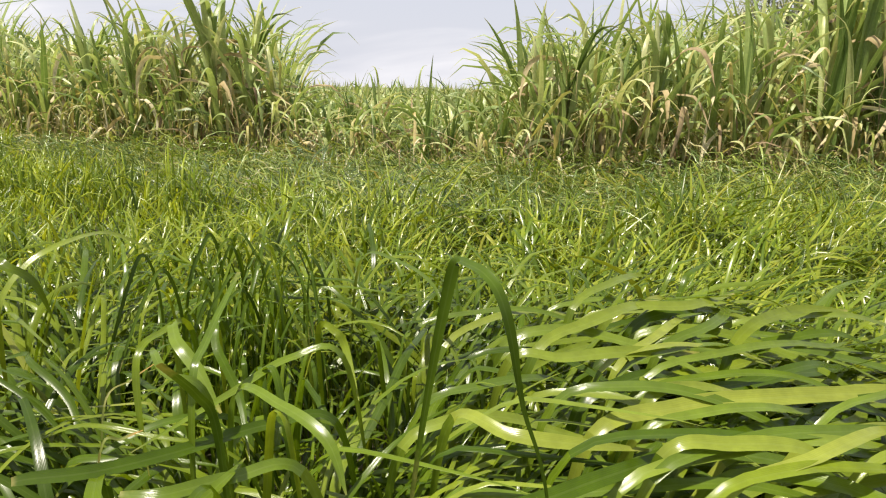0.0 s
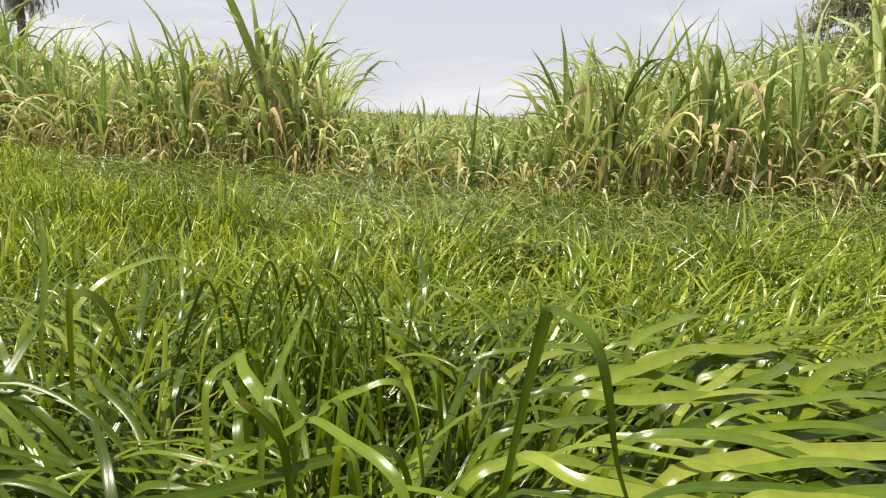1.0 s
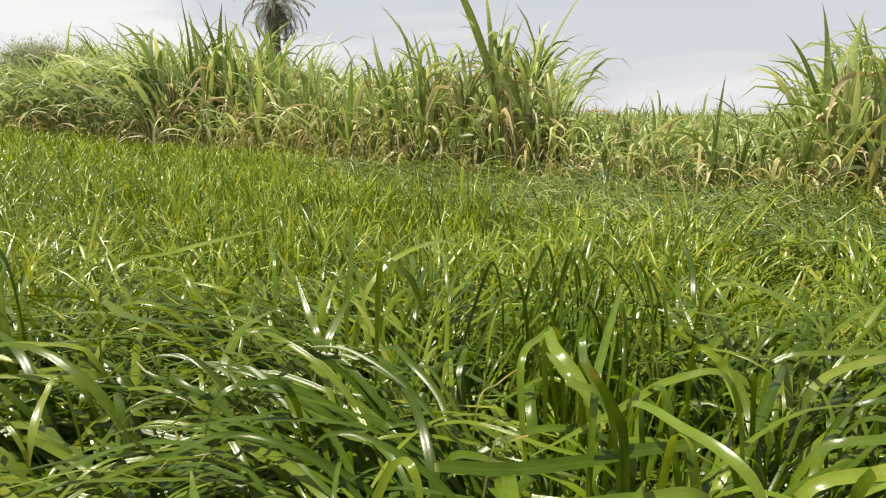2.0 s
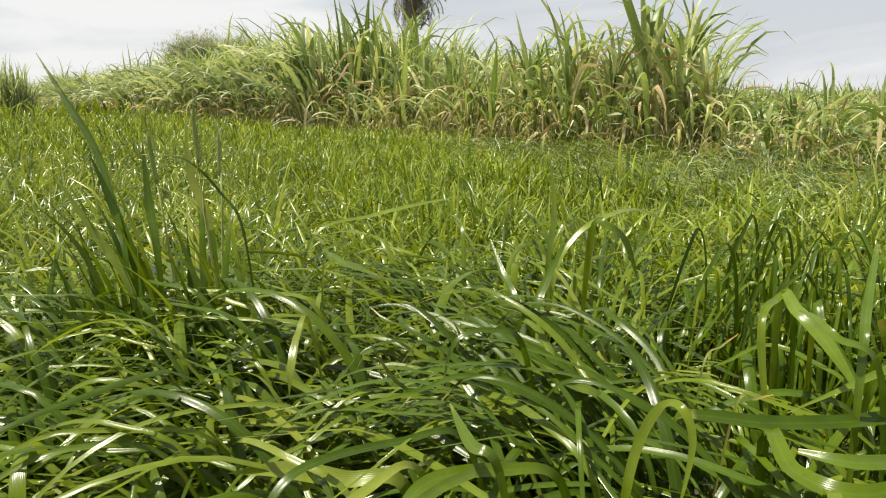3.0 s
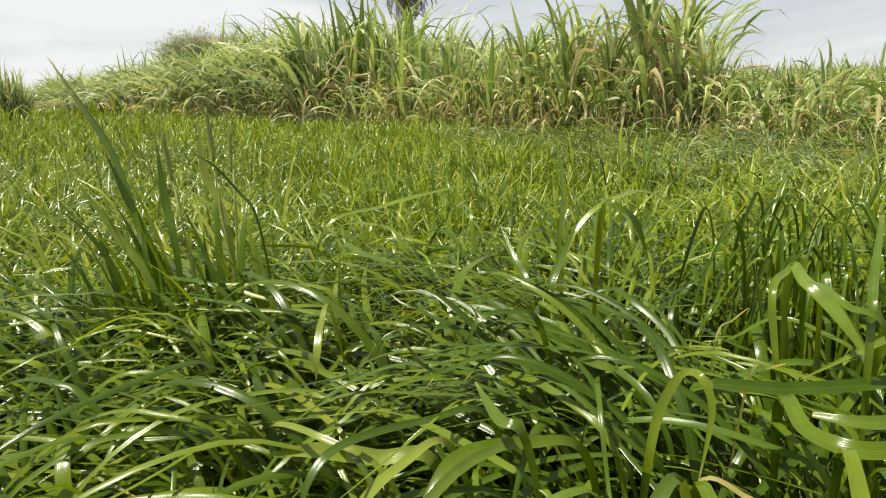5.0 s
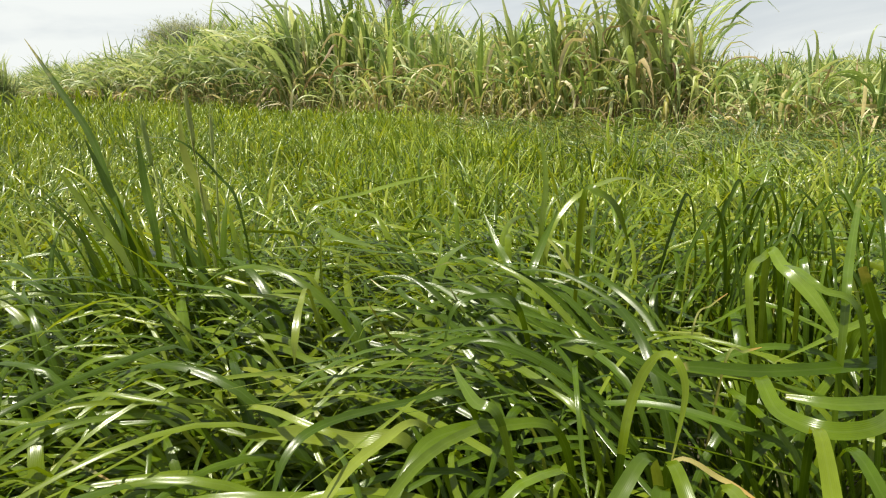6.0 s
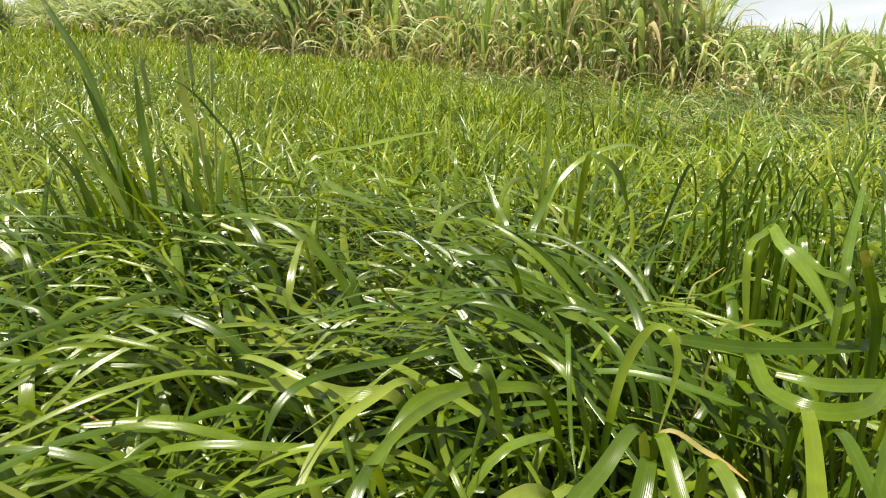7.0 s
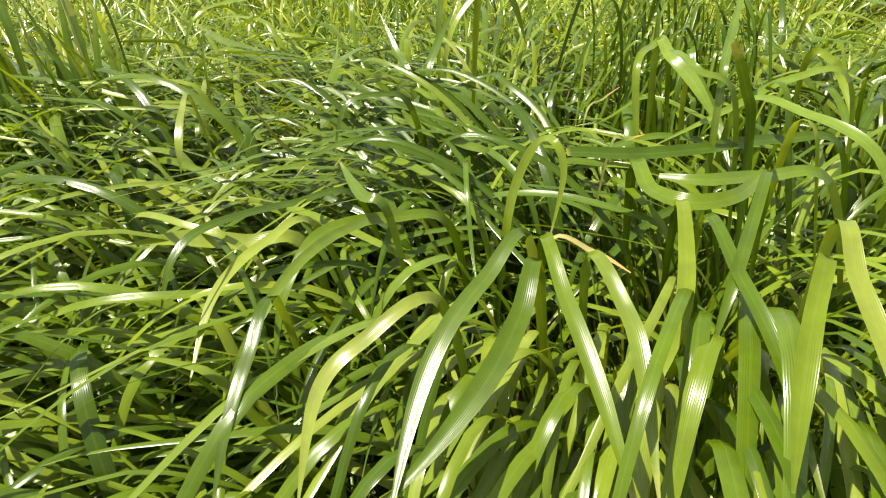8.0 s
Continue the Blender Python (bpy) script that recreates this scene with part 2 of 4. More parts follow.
# ---- blades: ribbons that rise from the soil in a sheath, arch over and taper to a point ----
def blades(root, heading, sheath, length, width, rise, bend, curl=None, twist=None, power=1.3, segs=8, sheath_segs=2, fold=0.14, floor_z=None, wave=0.0, kink=None, sharp=40.0, face=0.0, ripple=0.0, cap=None):
    """Arrays of n: root (n, 3), heading and angles in radians; cap: the height at which each one is weighed down. Returns vertices, faces and uv (per vertex)."""
    n = len(heading)
    rng = np.random
    curl = np.zeros(n) if curl is None else curl
    twist = np.zeros(n) if twist is None else twist
    total = segs + sheath_segs
    phase, beat = rng.uniform(0, 6.28, n), rng.uniform(7.0, 16.0, n)
    pos = np.array(root, dtype=float)
    rows_v, rows_u = [], []
    for k in range(total + 1):
        if k <= sheath_segs and sheath_segs:
            s = -1.0 + k / sheath_segs
        else:
            s = (k - sheath_segs) / segs
        leaf_s = max(s, 0.0)
        amount = leaf_s ** power if kink is None else 1.0 / (1.0 + np.exp(-(leaf_s - kink) * sharp))
        elev = rise - bend * amount if s >= 0 else rise + (math.pi / 2 - rise) * (-s) * 0.5
        if ripple and s > 0:
            elev = elev + ripple * np.sin(beat * leaf_s + phase)
        az = heading + curl * leaf_s
        tang = np.stack([np.cos(az) * np.cos(elev), np.sin(az) * np.cos(elev), np.sin(elev)], 1)
        side = np.stack([-np.sin(az), np.cos(az), np.zeros(n)], 1)
        norm = np.cross(tang, side)
        tw = face + twist * leaf_s
        side = side * np.cos(tw)[:, None] + norm * np.sin(tw)[:, None]
        norm = np.cross(tang, side)
        if s < 0:
            w = width * 0.3
        else:
            w = width * (0.34 + 0.66 * min(1.0, leaf_s / 0.22)) * (1.0 - max(0.0, (leaf_s - 0.35) / 0.65) ** 1.7) + width * 0.015
        if wave:
            pos_c = pos + norm * (wave * width * rng.uniform(-1, 1, n) * (s > 0))[:, None]
        else:
            pos_c = pos
        w = np.asarray(w)[:, None] * 0.5
        row = np.stack([pos_c - side * w, pos_c + norm * (fold * w * 2), pos_c + side * w], 1)
        rows_v.append(row)
        rows_u.append(np.broadcast_to(np.array([[0.0, leaf_s], [0.5, leaf_s], [1.0, leaf_s]]), (n, 3, 2)))
        if k < total:
            step = (sheath / sheath_segs) if k < sheath_segs else (length / segs)
            nxt = pos + tang * np.asarray(step)[:, None]
            if cap is not None:
                nxt[:, 2] = np.where(nxt[:, 2] > cap, cap + 0.2 * (nxt[:, 2] - cap), nxt[:, 2])
            if floor_z is not None:
                low = nxt[:, 2] < floor_z
                nxt[low, 2] = np.asarray(floor_z)[low] if np.ndim(floor_z) else floor_z
            pos = nxt
    v = np.stack(rows_v, 1).reshape(-1, 3)
    u = np.stack(rows_u, 1).reshape(-1, 2)
    per = 3 * (total + 1)
    base = []
    for k in range(total):
        a = 3 * k
        base += [(a, a + 1, a + 4, a + 3), (a + 1, a + 2, a + 5, a + 4)]
    base = np.array(base)
    f = (base[None] + (np.arange(n) * per)[:, None, None]).reshape(-1, 4)
    return v, f, u


def quads(name, v, f, u, material):
    """A mesh from arrays of quads, smooth, with uv."""
    me = bpy.data.meshes.new(name)
    me.vertices.add(len(v))
    me.vertices.foreach_set("co", np.asarray(v, dtype=np.float32).ravel())
    me.loops.add(len(f) * 4)
    me.loops.foreach_set("vertex_index", np.asarray(f, dtype=np.int32).ravel())
    me.polygons.add(len(f))
    me.polygons.foreach_set("loop_start", np.arange(0, len(f) * 4, 4, dtype=np.int32))
    me.polygons.foreach_set("use_smooth", np.ones(len(f), dtype=bool))
    layer = me.uv_layers.new(name="UVMap")
    layer.data.foreach_set("uv", np.asarray(u, dtype=np.float32)[np.asarray(f).ravel()].ravel())
    me.update(calc_edges=True)
    me.materials.append(material)
    return me


def part(name, mesh, parent, m=None, label=""):
    """Links a mesh as one object under a thing."""
    ob = new(name, mesh)
    ob.parent = parent
    if m is not None:
        ob.matrix_basis = m
    return tagged(ob, label)


def tube(name, path, radii, material, sides=8):
    """A tapered tube along a list of Vectors, closed at both ends."""
    bm = bmesh.new()
    rings = []
    for i, p in enumerate(path):
        d = (path[min(i + 1, len(path) - 1)] - path[max(i - 1, 0)]).normalized()
        q = d.to_track_quat("Z", "Y")
        rings.append([bm.verts.new(p + q @ Vector((math.cos(a) * radii[i], math.sin(a) * radii[i], 0)))
                      for a in (2 * math.pi * j / sides for j in range(sides))])
    for r0, r1 in zip(rings, rings[1:]):
        for j in range(sides):
            bm.faces.new((r0[j], r0[(j + 1) % sides], r1[(j + 1) % sides], r1[j])).smooth = True
    bm.faces.new(rings[0][::-1])
    bm.faces.new(rings[-1])
    me = bpy.data.meshes.new(name)
    bm.to_mesh(me)
    bm.free()
    me.materials.append(material)
    return me


# ---- ground: one sheet to the horizon ----
def build_ground():
    bm = bmesh.new()
    lines = [-3000, -800, -250, -100, -50, -25, -14, -8, -5, -3, -2, -1, 0, 1, 2, 3, 5, 8, 14, 25, 50, 100, 250, 800, 3000]
    grid = [[bm.verts.new((x, y, 0.03 * noise.noise(Vector((x * 0.8, y * 0.8, 0))) if abs(x) + abs(y) < 20 else 0.0)) for x in lines] for y in lines]
    for r0, r1 in zip(grid, grid[1:]):
        for j in range(len(lines) - 1):
            bm.faces.new((r0[j], r0[j + 1], r1[j + 1], r1[j])).smooth = True
    me = bpy.data.meshes.new("ground")
    bm.to_mesh(me)
    bm.free()
    me.materials.append(SOIL)
    tagged(new("ground", me), "flat brown field soil under grass and cane", "ground", kind="structure")


build_ground()

EDGE_X = np.array([-90.0, -22.0, -9.0, -4.0, -1.6, 0.3, 3.0, 12.0])
EDGE_Y = np.array([42.0, 14.0, 9.0, 6.7, 5.8, 5.05, 5.2, 6.0])


def edge(x):
    """Where the cane begins, straight ahead of the place x."""
    return np.interp(x, EDGE_X, EDGE_Y)


# the lean of the lodged grass: places and the way the blades point there (degrees, 0 to the right, 90 away)
LEAN_AT = np.array([(0.5, 0.9, 14), (0.25, 0.6, 5), (0.9, 1.6, 20), (-0.05, 1.0, 40), (-0.4, 1.3, 100), (-0.75, 0.75, 178), (-1.2, 0.7, 195),
                    (-0.55, 0.5, 200), (-0.45, 0.25, 235), (-0.15, 0.3, 290), (-0.9, 0.3, 205), (-1.6, 1.2, 170), (-0.8, 1.9, 120), (0.3, 2.4, 60), (-2.5, 1.0, 120)])


def lean(x, y):
    d = (x[:, None] - LEAN_AT[None, :, 0]) ** 2 + (y[:, None] - LEAN_AT[None, :, 1]) ** 2 + 0.01
    w = d ** -1.6
    a = np.radians(LEAN_AT[:, 2])
    return np.arctan2((w * np.sin(a)).sum(1), (w * np.cos(a)).sum(1))


def patch(x, y, scale, seed):
    """Slow waves over the field, about -1 to 1."""
    r = np.random.RandomState(seed)
    out = np.zeros(len(x))
    for k in range(6):
        a, p, q = r.uniform(0, 2 * math.pi), r.uniform(0, 2 * math.pi), scale * r.uniform(0.5, 1.6)
        out += np.sin((x * math.cos(a) + y * math.sin(a)) * q + p)
    return out / 3.0


def sector(n, r0, r1, left0, left1, seed):
    """n places spread evenly over a sector round the start, angles in degrees to the left of straight ahead."""
    r = np.random.RandomState(seed)
    rad = np.sqrt(r.uniform(r0 ** 2, r1 ** 2, n))
    a = np.radians(r.uniform(left0, left1, n))
    return -0.15 - rad * np.sin(a), -0.1 + rad * np.cos(a), r


def canopy(x, y):
    """How high the tangle stands over the soil near the path."""
    hollow = np.exp(-((x + 0.42) / 0.17) ** 2 - ((y - 0.62) / 0.14) ** 2)
    return (1 - 0.3 * hollow) * np.interp(np.hypot(x + 0.2, y), (0.25, 0.7, 1.0, 1.4, 2.2), (0.3, 0.335, 0.37, 0.41, 0.46))


def field_grass(name, label, n, r0, r1, left0, left1, seed, material, sheath, length, width, rise, bend, spread, segs, heading=None, keep=None, height=None, ripple=0.12, weighed=False):
    x, y, r = sector(n, r0, r1, left0, left1, seed)
    ok = y < edge(x) + 0.15
    if keep is not None:
        ok &= keep(x, y, r)
    x, y = x[ok], y[ok]
    m = len(x)
    tuft = np.clip(1.0 + 0.16 * patch(x, y, 4.0, 5) + 0.1 * patch(x, y, 11.0, 6), 0.55, 1.5)
    if height is not None:
        tuft = tuft * height(x, y)
    head = (lean(x, y) if heading is None else heading(x, y)) + r.normal(0, radians(spread), m)
    v, f, u = blades(np.stack([x, y, np.full(m, -0.02)], 1), head,
                     r.uniform(*sheath, m) * tuft, r.uniform(*length, m) * tuft, r.uniform(*width, m),
                     np.radians(r.uniform(*rise, m)), np.radians(r.uniform(*bend, m)), curl=r.normal(0, 0.5, m), twist=r.normal(0, 0.75, m), power=1.15, segs=segs, sheath_segs=2 if segs > 7 else 1,
                     floor_z=np.full(m, 0.02), ripple=ripple, cap=canopy(x, y) * r.uniform(0.62, 1.04, m) if weighed else None)
    tagged(new(name, quads(name, v, f, u, material)), label, "grass", kind="stuff")


def lodged_zone(x, y):
    """1 in the band of flattened grass beside the cane, which narrows to the left."""
    band = np.interp(x, (-6.5, -4.5, -2.5, -1.2, 0.0, 3.0), (0.2, 0.9, 1.9, 2.5, 2.6, 2.2)) * (1 + 0.2 * patch(x, y, 2.0, 19))
    return np.clip((y - edge(x) + band) / 0.5, 0, 1)


def fresh_zone(x, y):
    """Where the grass stands short, upright and bright."""
    return np.clip((-0.5 * x + 0.75 - 0.2 * np.abs(y - 3.0) + 0.25 * patch(x, y, 1.3, 9)) * 1.2, 0.15, 1) * (1 - lodged_zone(x, y)) * np.clip((np.arctan2(y, -x) - 0.62) / 0.2, 0.2, 1)


def sparse(x, y, r):
    """False in the hollows between the tufts, where few blades grow and the soil lies in their shade."""
    luck = r.uniform(0, 1, len(x))
    bare = np.hypot((x + 0.29) / 0.28, (y - 1.04) / 0.18) < 1.0
    behind = (np.hypot((x + 0.32) / 0.26, (y - 1.3) / 0.2) < 1.0) & (luck < 0.7)
    beside = (np.hypot((x + 0.8) / 0.2, (y - 0.9) / 0.13) < 1.0) & (luck < 0.65)
    return ~(bare | behind | beside)


field_grass("grass_near", "long arching green cereal grass, lodged and tangled", 5000, 0.12, 1.5, -48, 82, 21, GRASS,
            (0.05, 0.22), (0.32, 0.62), (0.006, 0.013), (38, 84), (85, 205), 48, 15, weighed=True,
            height=lambda x, y: np.clip(0.72 + 0.35 * (np.hypot(x + 0.2, y + 0.05) - 0.3), 0.6, 1.0), keep=lambda x, y, r: ((x < 0.0) | (r.uniform(0, 1, len(x)) < 0.45)) & sparse(x, y, r)
            & ((np.hypot((x + 0.2) / 0.32, (y - 0.3) / 0.25) > 1.0) | (r.uniform(0, 1, len(x)) < 0.35)) & ((np.hypot((x + 0.42) / 0.2, (y - 0.62) / 0.17) > 1.0) | (r.uniform(0, 1, len(x)) < 0.3)))
field_grass("grass_mat", "thin green blades lying across one another over the tufts", 650, 0.25, 1.7, -30, 80, 33, GRASS,
            (0.18, 0.31), (0.34, 0.6), (0.004, 0.009), (5, 45), (25, 110), 70, 15, ripple=0.12, weighed=True, keep=lambda x, y, r: sparse(x, y, r) & ((x < 0.0) | (y > 1.2)))
field_grass("lodged_near", "long glossy grass blades lying flat side by side", 1300, 0.58, 1.6, -48, -2, 27, PALE,
            (0.22, 0.36), (0.32, 0.56), (0.013, 0.026), (0, 24), (5, 40), 20, 16, ripple=0.26, weighed=True, heading=lambda x, y: np.full(len(x), radians(-6)) + 0.25 * patch(x, y, 3.0, 14))
field_grass("grass_middle", "long green grass leaning in tufts", 16000, 1.5, 3.0, -45, 80, 22, MIDDLE,
            (0.06, 0.2), (0.16, 0.36), (0.006, 0.0135), (45, 86), (40, 170), 60, 7, keep=lambda x, y, r: r.uniform(0, 1, len(x)) > 0.75 * fresh_zone(x, y))
field_grass("fresh_grass", "short upright bright green grass", 42000, 1.6, 8.0, -45, 80, 23, FRESH,
            (0.1, 0.21), (0.12, 0.27), (0.006, 0.0125), (54, 88), (5, 130), 90, 4, keep=lambda x, y, r: r.uniform(0, 1, len(x)) < fresh_zone(x, y))
field_grass("lodged_grass", "flattened darker green grass lying beside the cane", 52000, 2.2, 8.0, -48, 60, 24, FLAT,
            (0.14, 0.36), (0.1, 0.24), (0.007, 0.0145), (-10, 40), (0, 90), 75, 5, ripple=0.4,
            heading=lambda x, y: np.full(len(x), radians(185)) + 0.8 * patch(x, y, 1.6, 12), keep=lambda x, y, r: r.uniform(0, 1, len(x)) < lodged_zone(x, y))
field_grass("mixed_grass", "mixed short and leaning green grass", 29000, 2.9, 7.0, -48, 82, 28, MIDDLE,
            (0.09, 0.22), (0.16, 0.32), (0.006, 0.0125), (40, 86), (20, 140), 70, 5, keep=lambda x, y, r: r.uniform(0, 1, len(x)) > np.maximum(fresh_zone(x, y), lodged_zone(x, y)))
field_grass("far_grass", "green grass field running to the far trees", 26000, 6.8, 17.0, 30, 82, 25, FRESH,
            (0.1, 0.22), (0.16, 0.34), (0.012, 0.024), (55, 88), (10, 110), 90, 3,
            height=lambda x, y: 0.9 + 0.35 * np.clip((np.hypot(x, y) - 9) / 9, 0, 1))
field_grass("farthest_grass", "tall grass at the far end of the field", 18000, 16.0, 70.0, 30, 82, 29, FRESH,
            (0.2, 0.36), (0.3, 0.6), (0.035, 0.07), (55, 88), (10, 110), 90, 2)
field_grass("grass_behind", "green grass behind the path", 20000, 0.4, 6.5, 78, 314, 26, MIDDLE,
            (0.06, 0.2), (0.2, 0.42), (0.02, 0.034), (40, 80), (40, 150), 60, 3)


# ---- sugarcane along the edge of the field ----
def one_blade(name, seed, material, length, width, rise, bend, curl, twist, segs=9, power=1.5, fold=0.16, wave=0.0, kink=None, sharp=40.0):
    np.random.seed(seed)
    a = np.array
    v, f, u = blades(a([[0.0, 0, 0]]), a([0.0]), a([0.0]), a([length]), a([width]), a([radians(rise)]), a([radians(bend)]),
                     a([curl]), a([twist]), power=power, segs=segs, sheath_segs=0, fold=fold, wave=wave, kink=kink, sharp=sharp)
    return quads(name, v, f, u, material)


rand = random.Random(4)
GREEN_LEAVES = [one_blade("leaf", 100 + i, CANE, rand.uniform(0.7, 1.1), rand.uniform(0.04, 0.064), rand.uniform(66, 88), rand.uniform(20, 130),
                          rand.uniform(-0.6, 0.6), rand.uniform(-1.2, 1.2), segs=11, power=rand.uniform(1.5, 3.2)) for i in range(12)]
GREEN_LEAVES += [one_blade("leaf", 180 + i, CANE, rand.uniform(0.65, 1.08), rand.uniform(0.042, 0.066), rand.uniform(72, 88), rand.uniform(60, 150),
                           rand.uniform(-0.5, 0.5), rand.uniform(-0.9, 0.9), segs=14, kink=rand.uniform(0.5, 0.88), sharp=rand.uniform(10, 30)) for i in range(14)]
GREEN_LEAVES += [one_blade("leaf", 210 + i, YELLOWING, rand.uniform(0.6, 1.0), rand.uniform(0.036, 0.06), rand.uniform(60, 86), rand.uniform(70, 160),
                           rand.uniform(-0.6, 0.6), rand.uniform(-1.2, 1.2), segs=14, kink=rand.uniform(0.4, 0.8), sharp=rand.uniform(8, 24)) for i in range(3)]
DEEP_LEAVES = [one_blade("leaf", 130 + i, DEEP, rand.uniform(0.75, 1.2), rand.uniform(0.04, 0.064), rand.uniform(72, 88), rand.uniform(12, 110),
                         rand.uniform(-0.4, 0.4), rand.uniform(-1.2, 1.2), power=rand.uniform(1.8, 3.0)) for i in range(8)]
DRY_LEAVES = [one_blade("dry_leaf", 160 + i, STRAW, rand.uniform(0.4, 0.9), rand.uniform(0.016, 0.042), rand.uniform(5, 60), rand.uniform(70, 140),
                        rand.uniform(-1.2, 1.2), rand.uniform(-4.0, 4.0), segs=12, wave=0.4, kink=rand.uniform(0.1, 0.6), sharp=rand.uniform(5, 16)) for i in range(14)]


def stalk_mesh(height):
    path, radii = [], []
    knots = max(3, int(height / 0.11))
    for k in range(knots):
        z = height * k / knots
        for dz, r in ((0.0, 0.013), (0.006, 0.0105), (height / knots - 0.006, 0.0105)):
            path.append(Vector((0.012 * math.sin(z * 5), 0.01 * math.cos(z * 4), z + dz - 0.02)))
            radii.append(r)
    return tube("stalk", path, radii, STALK, 6)


def cane_plant(seed, height, leaves, greens, dry_count, label):
    dry_count += 1
    r = random.Random(seed)
    plant = new("sugarcane_plant")
    plant.empty_display_size = 0.1
    stem = height * 0.45
    part("stalk", stalk_mesh(stem), plant)
    turn = r.uniform(0, 360)
    for k in range(leaves):
        z = stem * (0.25 + 0.75 * k / (leaves - 1))
        s = height / 1.75 * r.uniform(0.8, 1.15)
        m = pose(0, 0, z - 0.02, 0, 0, turn + 180 * (k % 2) + r.uniform(-45, 45)) @ Matrix.Diagonal((s, s, s, 1))
        part("leaf", greens[r.randrange(len(greens))], plant, m)
    for k in range(dry_count):
        s = r.uniform(0.75, 1.2)
        m = pose(0, 0, stem * r.uniform(0.15, 1.15), 0, 0, r.uniform(0, 360)) @ Matrix.Diagonal((s, s, s, 1))
        part("dry_leaf", DRY_LEAVES[r.randrange(len(DRY_LEAVES))], plant, m, "straw-coloured dry leaf")
    return tagged(plant, label, "sugarcane", group="sugarcane plants along the field edge")


PLAIN = "young sugarcane plant with arching yellow-green leaves and dry lower leaves"
DARK = "tall sugarcane plant with upright deep green leaves"
LOW = "low sugarcane shoot with narrow upright leaves and straw"
plain_kinds = [cane_plant(200 + i, 1.55 + 0.06 * i, 9 + i % 3, GREEN_LEAVES, 4 + i % 2, PLAIN) for i in range(6)]
dark_kinds = [cane_plant(220 + i, 2.0 + 0.1 * i, 10, DEEP_LEAVES, 2, DARK) for i in range(3)]
low_kinds = [cane_plant(240 + i, 0.98 + 0.05 * i, 8, DEEP_LEAVES if i == 1 else GREEN_LEAVES, 2, LOW) for i in range(3)]
for k, ob in enumerate(plain_kinds + dark_kinds + low_kinds):
    ob.matrix_basis = pose(4.6 + 0.35 * k, 5.6 + 0.2 * (k % 3), 0)


def gap(x, y):
    """True where only low shoots grow, so that one looks out over the far fields."""
    left = np.degrees(np.arctan2(-(x + 0.1), y))
    return (left < 11.5) & (left > -6.5)


def put(kinds, x, y, r, size=1.0):
    s = size * r.uniform(0.86, 1.14)
    m = pose(x, y, 0, r.uniform(-6, 6), r.uniform(-6, 6), r.uniform(0, 360)) @ Matrix.Diagonal((s, s, s, 1))
    return copy_thing(kinds[r.randrange(len(kinds))], m)


TALL_X = (-40.0, -22.0, -14.0, -9.5, -8.5, -7.2, -5.8, -5.3, -5.0, -3.3, -2.9, -1.8, -1.3, -1.0, 0.8, 1.2, 2.6, 3.2, 4.0)
TALL_Y = (0.9, 0.93, 1.0, 1.1, 1.12, 1.15, 1.2, 1.05, 0.95, 0.96, 1.08, 1.07, 0.9, 0.8, 0.88, 1.0, 1.0, 1.25, 1.3)


def tall(x):
    """How tall the cane stands along the edge."""
    return np.interp(x, TALL_X, TALL_Y)


def plant_edge():
    r = random.Random(31)
    x = 3.6
    while x > -9.5:
        for row in range(3):
            px, py = x + r.uniform(-0.1, 0.1), float(edge(x)) + 0.12 + 0.33 * row + r.uniform(-0.1, 0.1)
            if gap(px, py):
                put(low_kinds, px, py, r, 0.82)
            else:
                put(plain_kinds, px, py, r, 0.95 * float(tall(px)))
        x -= 0.27 if x > -4.5 else 0.36
    # tall dark clumps
    for cx, cy, count, size in ((3.4, 5.4, 8, 0.95), (-6.7, 8.3, 4, 1.05)):
        for k in range(count):
            put(dark_kinds, cx + r.gauss(0, 0.22), cy + r.gauss(0, 0.16), r, size)


plant_edge()


def cane_stuff(name, label, places, r, material, length, width, rise, bend, base, lift, segs=6, power=2.0, kinks=None, wave=0.0):
    n = len(places)
    x, y = places[:, 0], places[:, 1]
    v, f, u = blades(np.stack([x, y, np.full(n, -0.02)], 1), r.uniform(0, 2 * math.pi, n), r.uniform(*base, n) * lift, r.uniform(*length, n) * lift,
                     r.uniform(*width, n), np.radians(r.uniform(*rise, n)), np.radians(r.uniform(*bend, n)), r.normal(0, 0.4, n), r.normal(0, 1.0, n),
                     segs=segs, power=power, floor_z=np.full(n, 0.03), kink=None if kinks is None else r.uniform(*kinks, n), sharp=18.0, wave=wave)
    tagged(new(name, quads(name, v, f, u, material)), label, "sugarcane", kind="stuff")


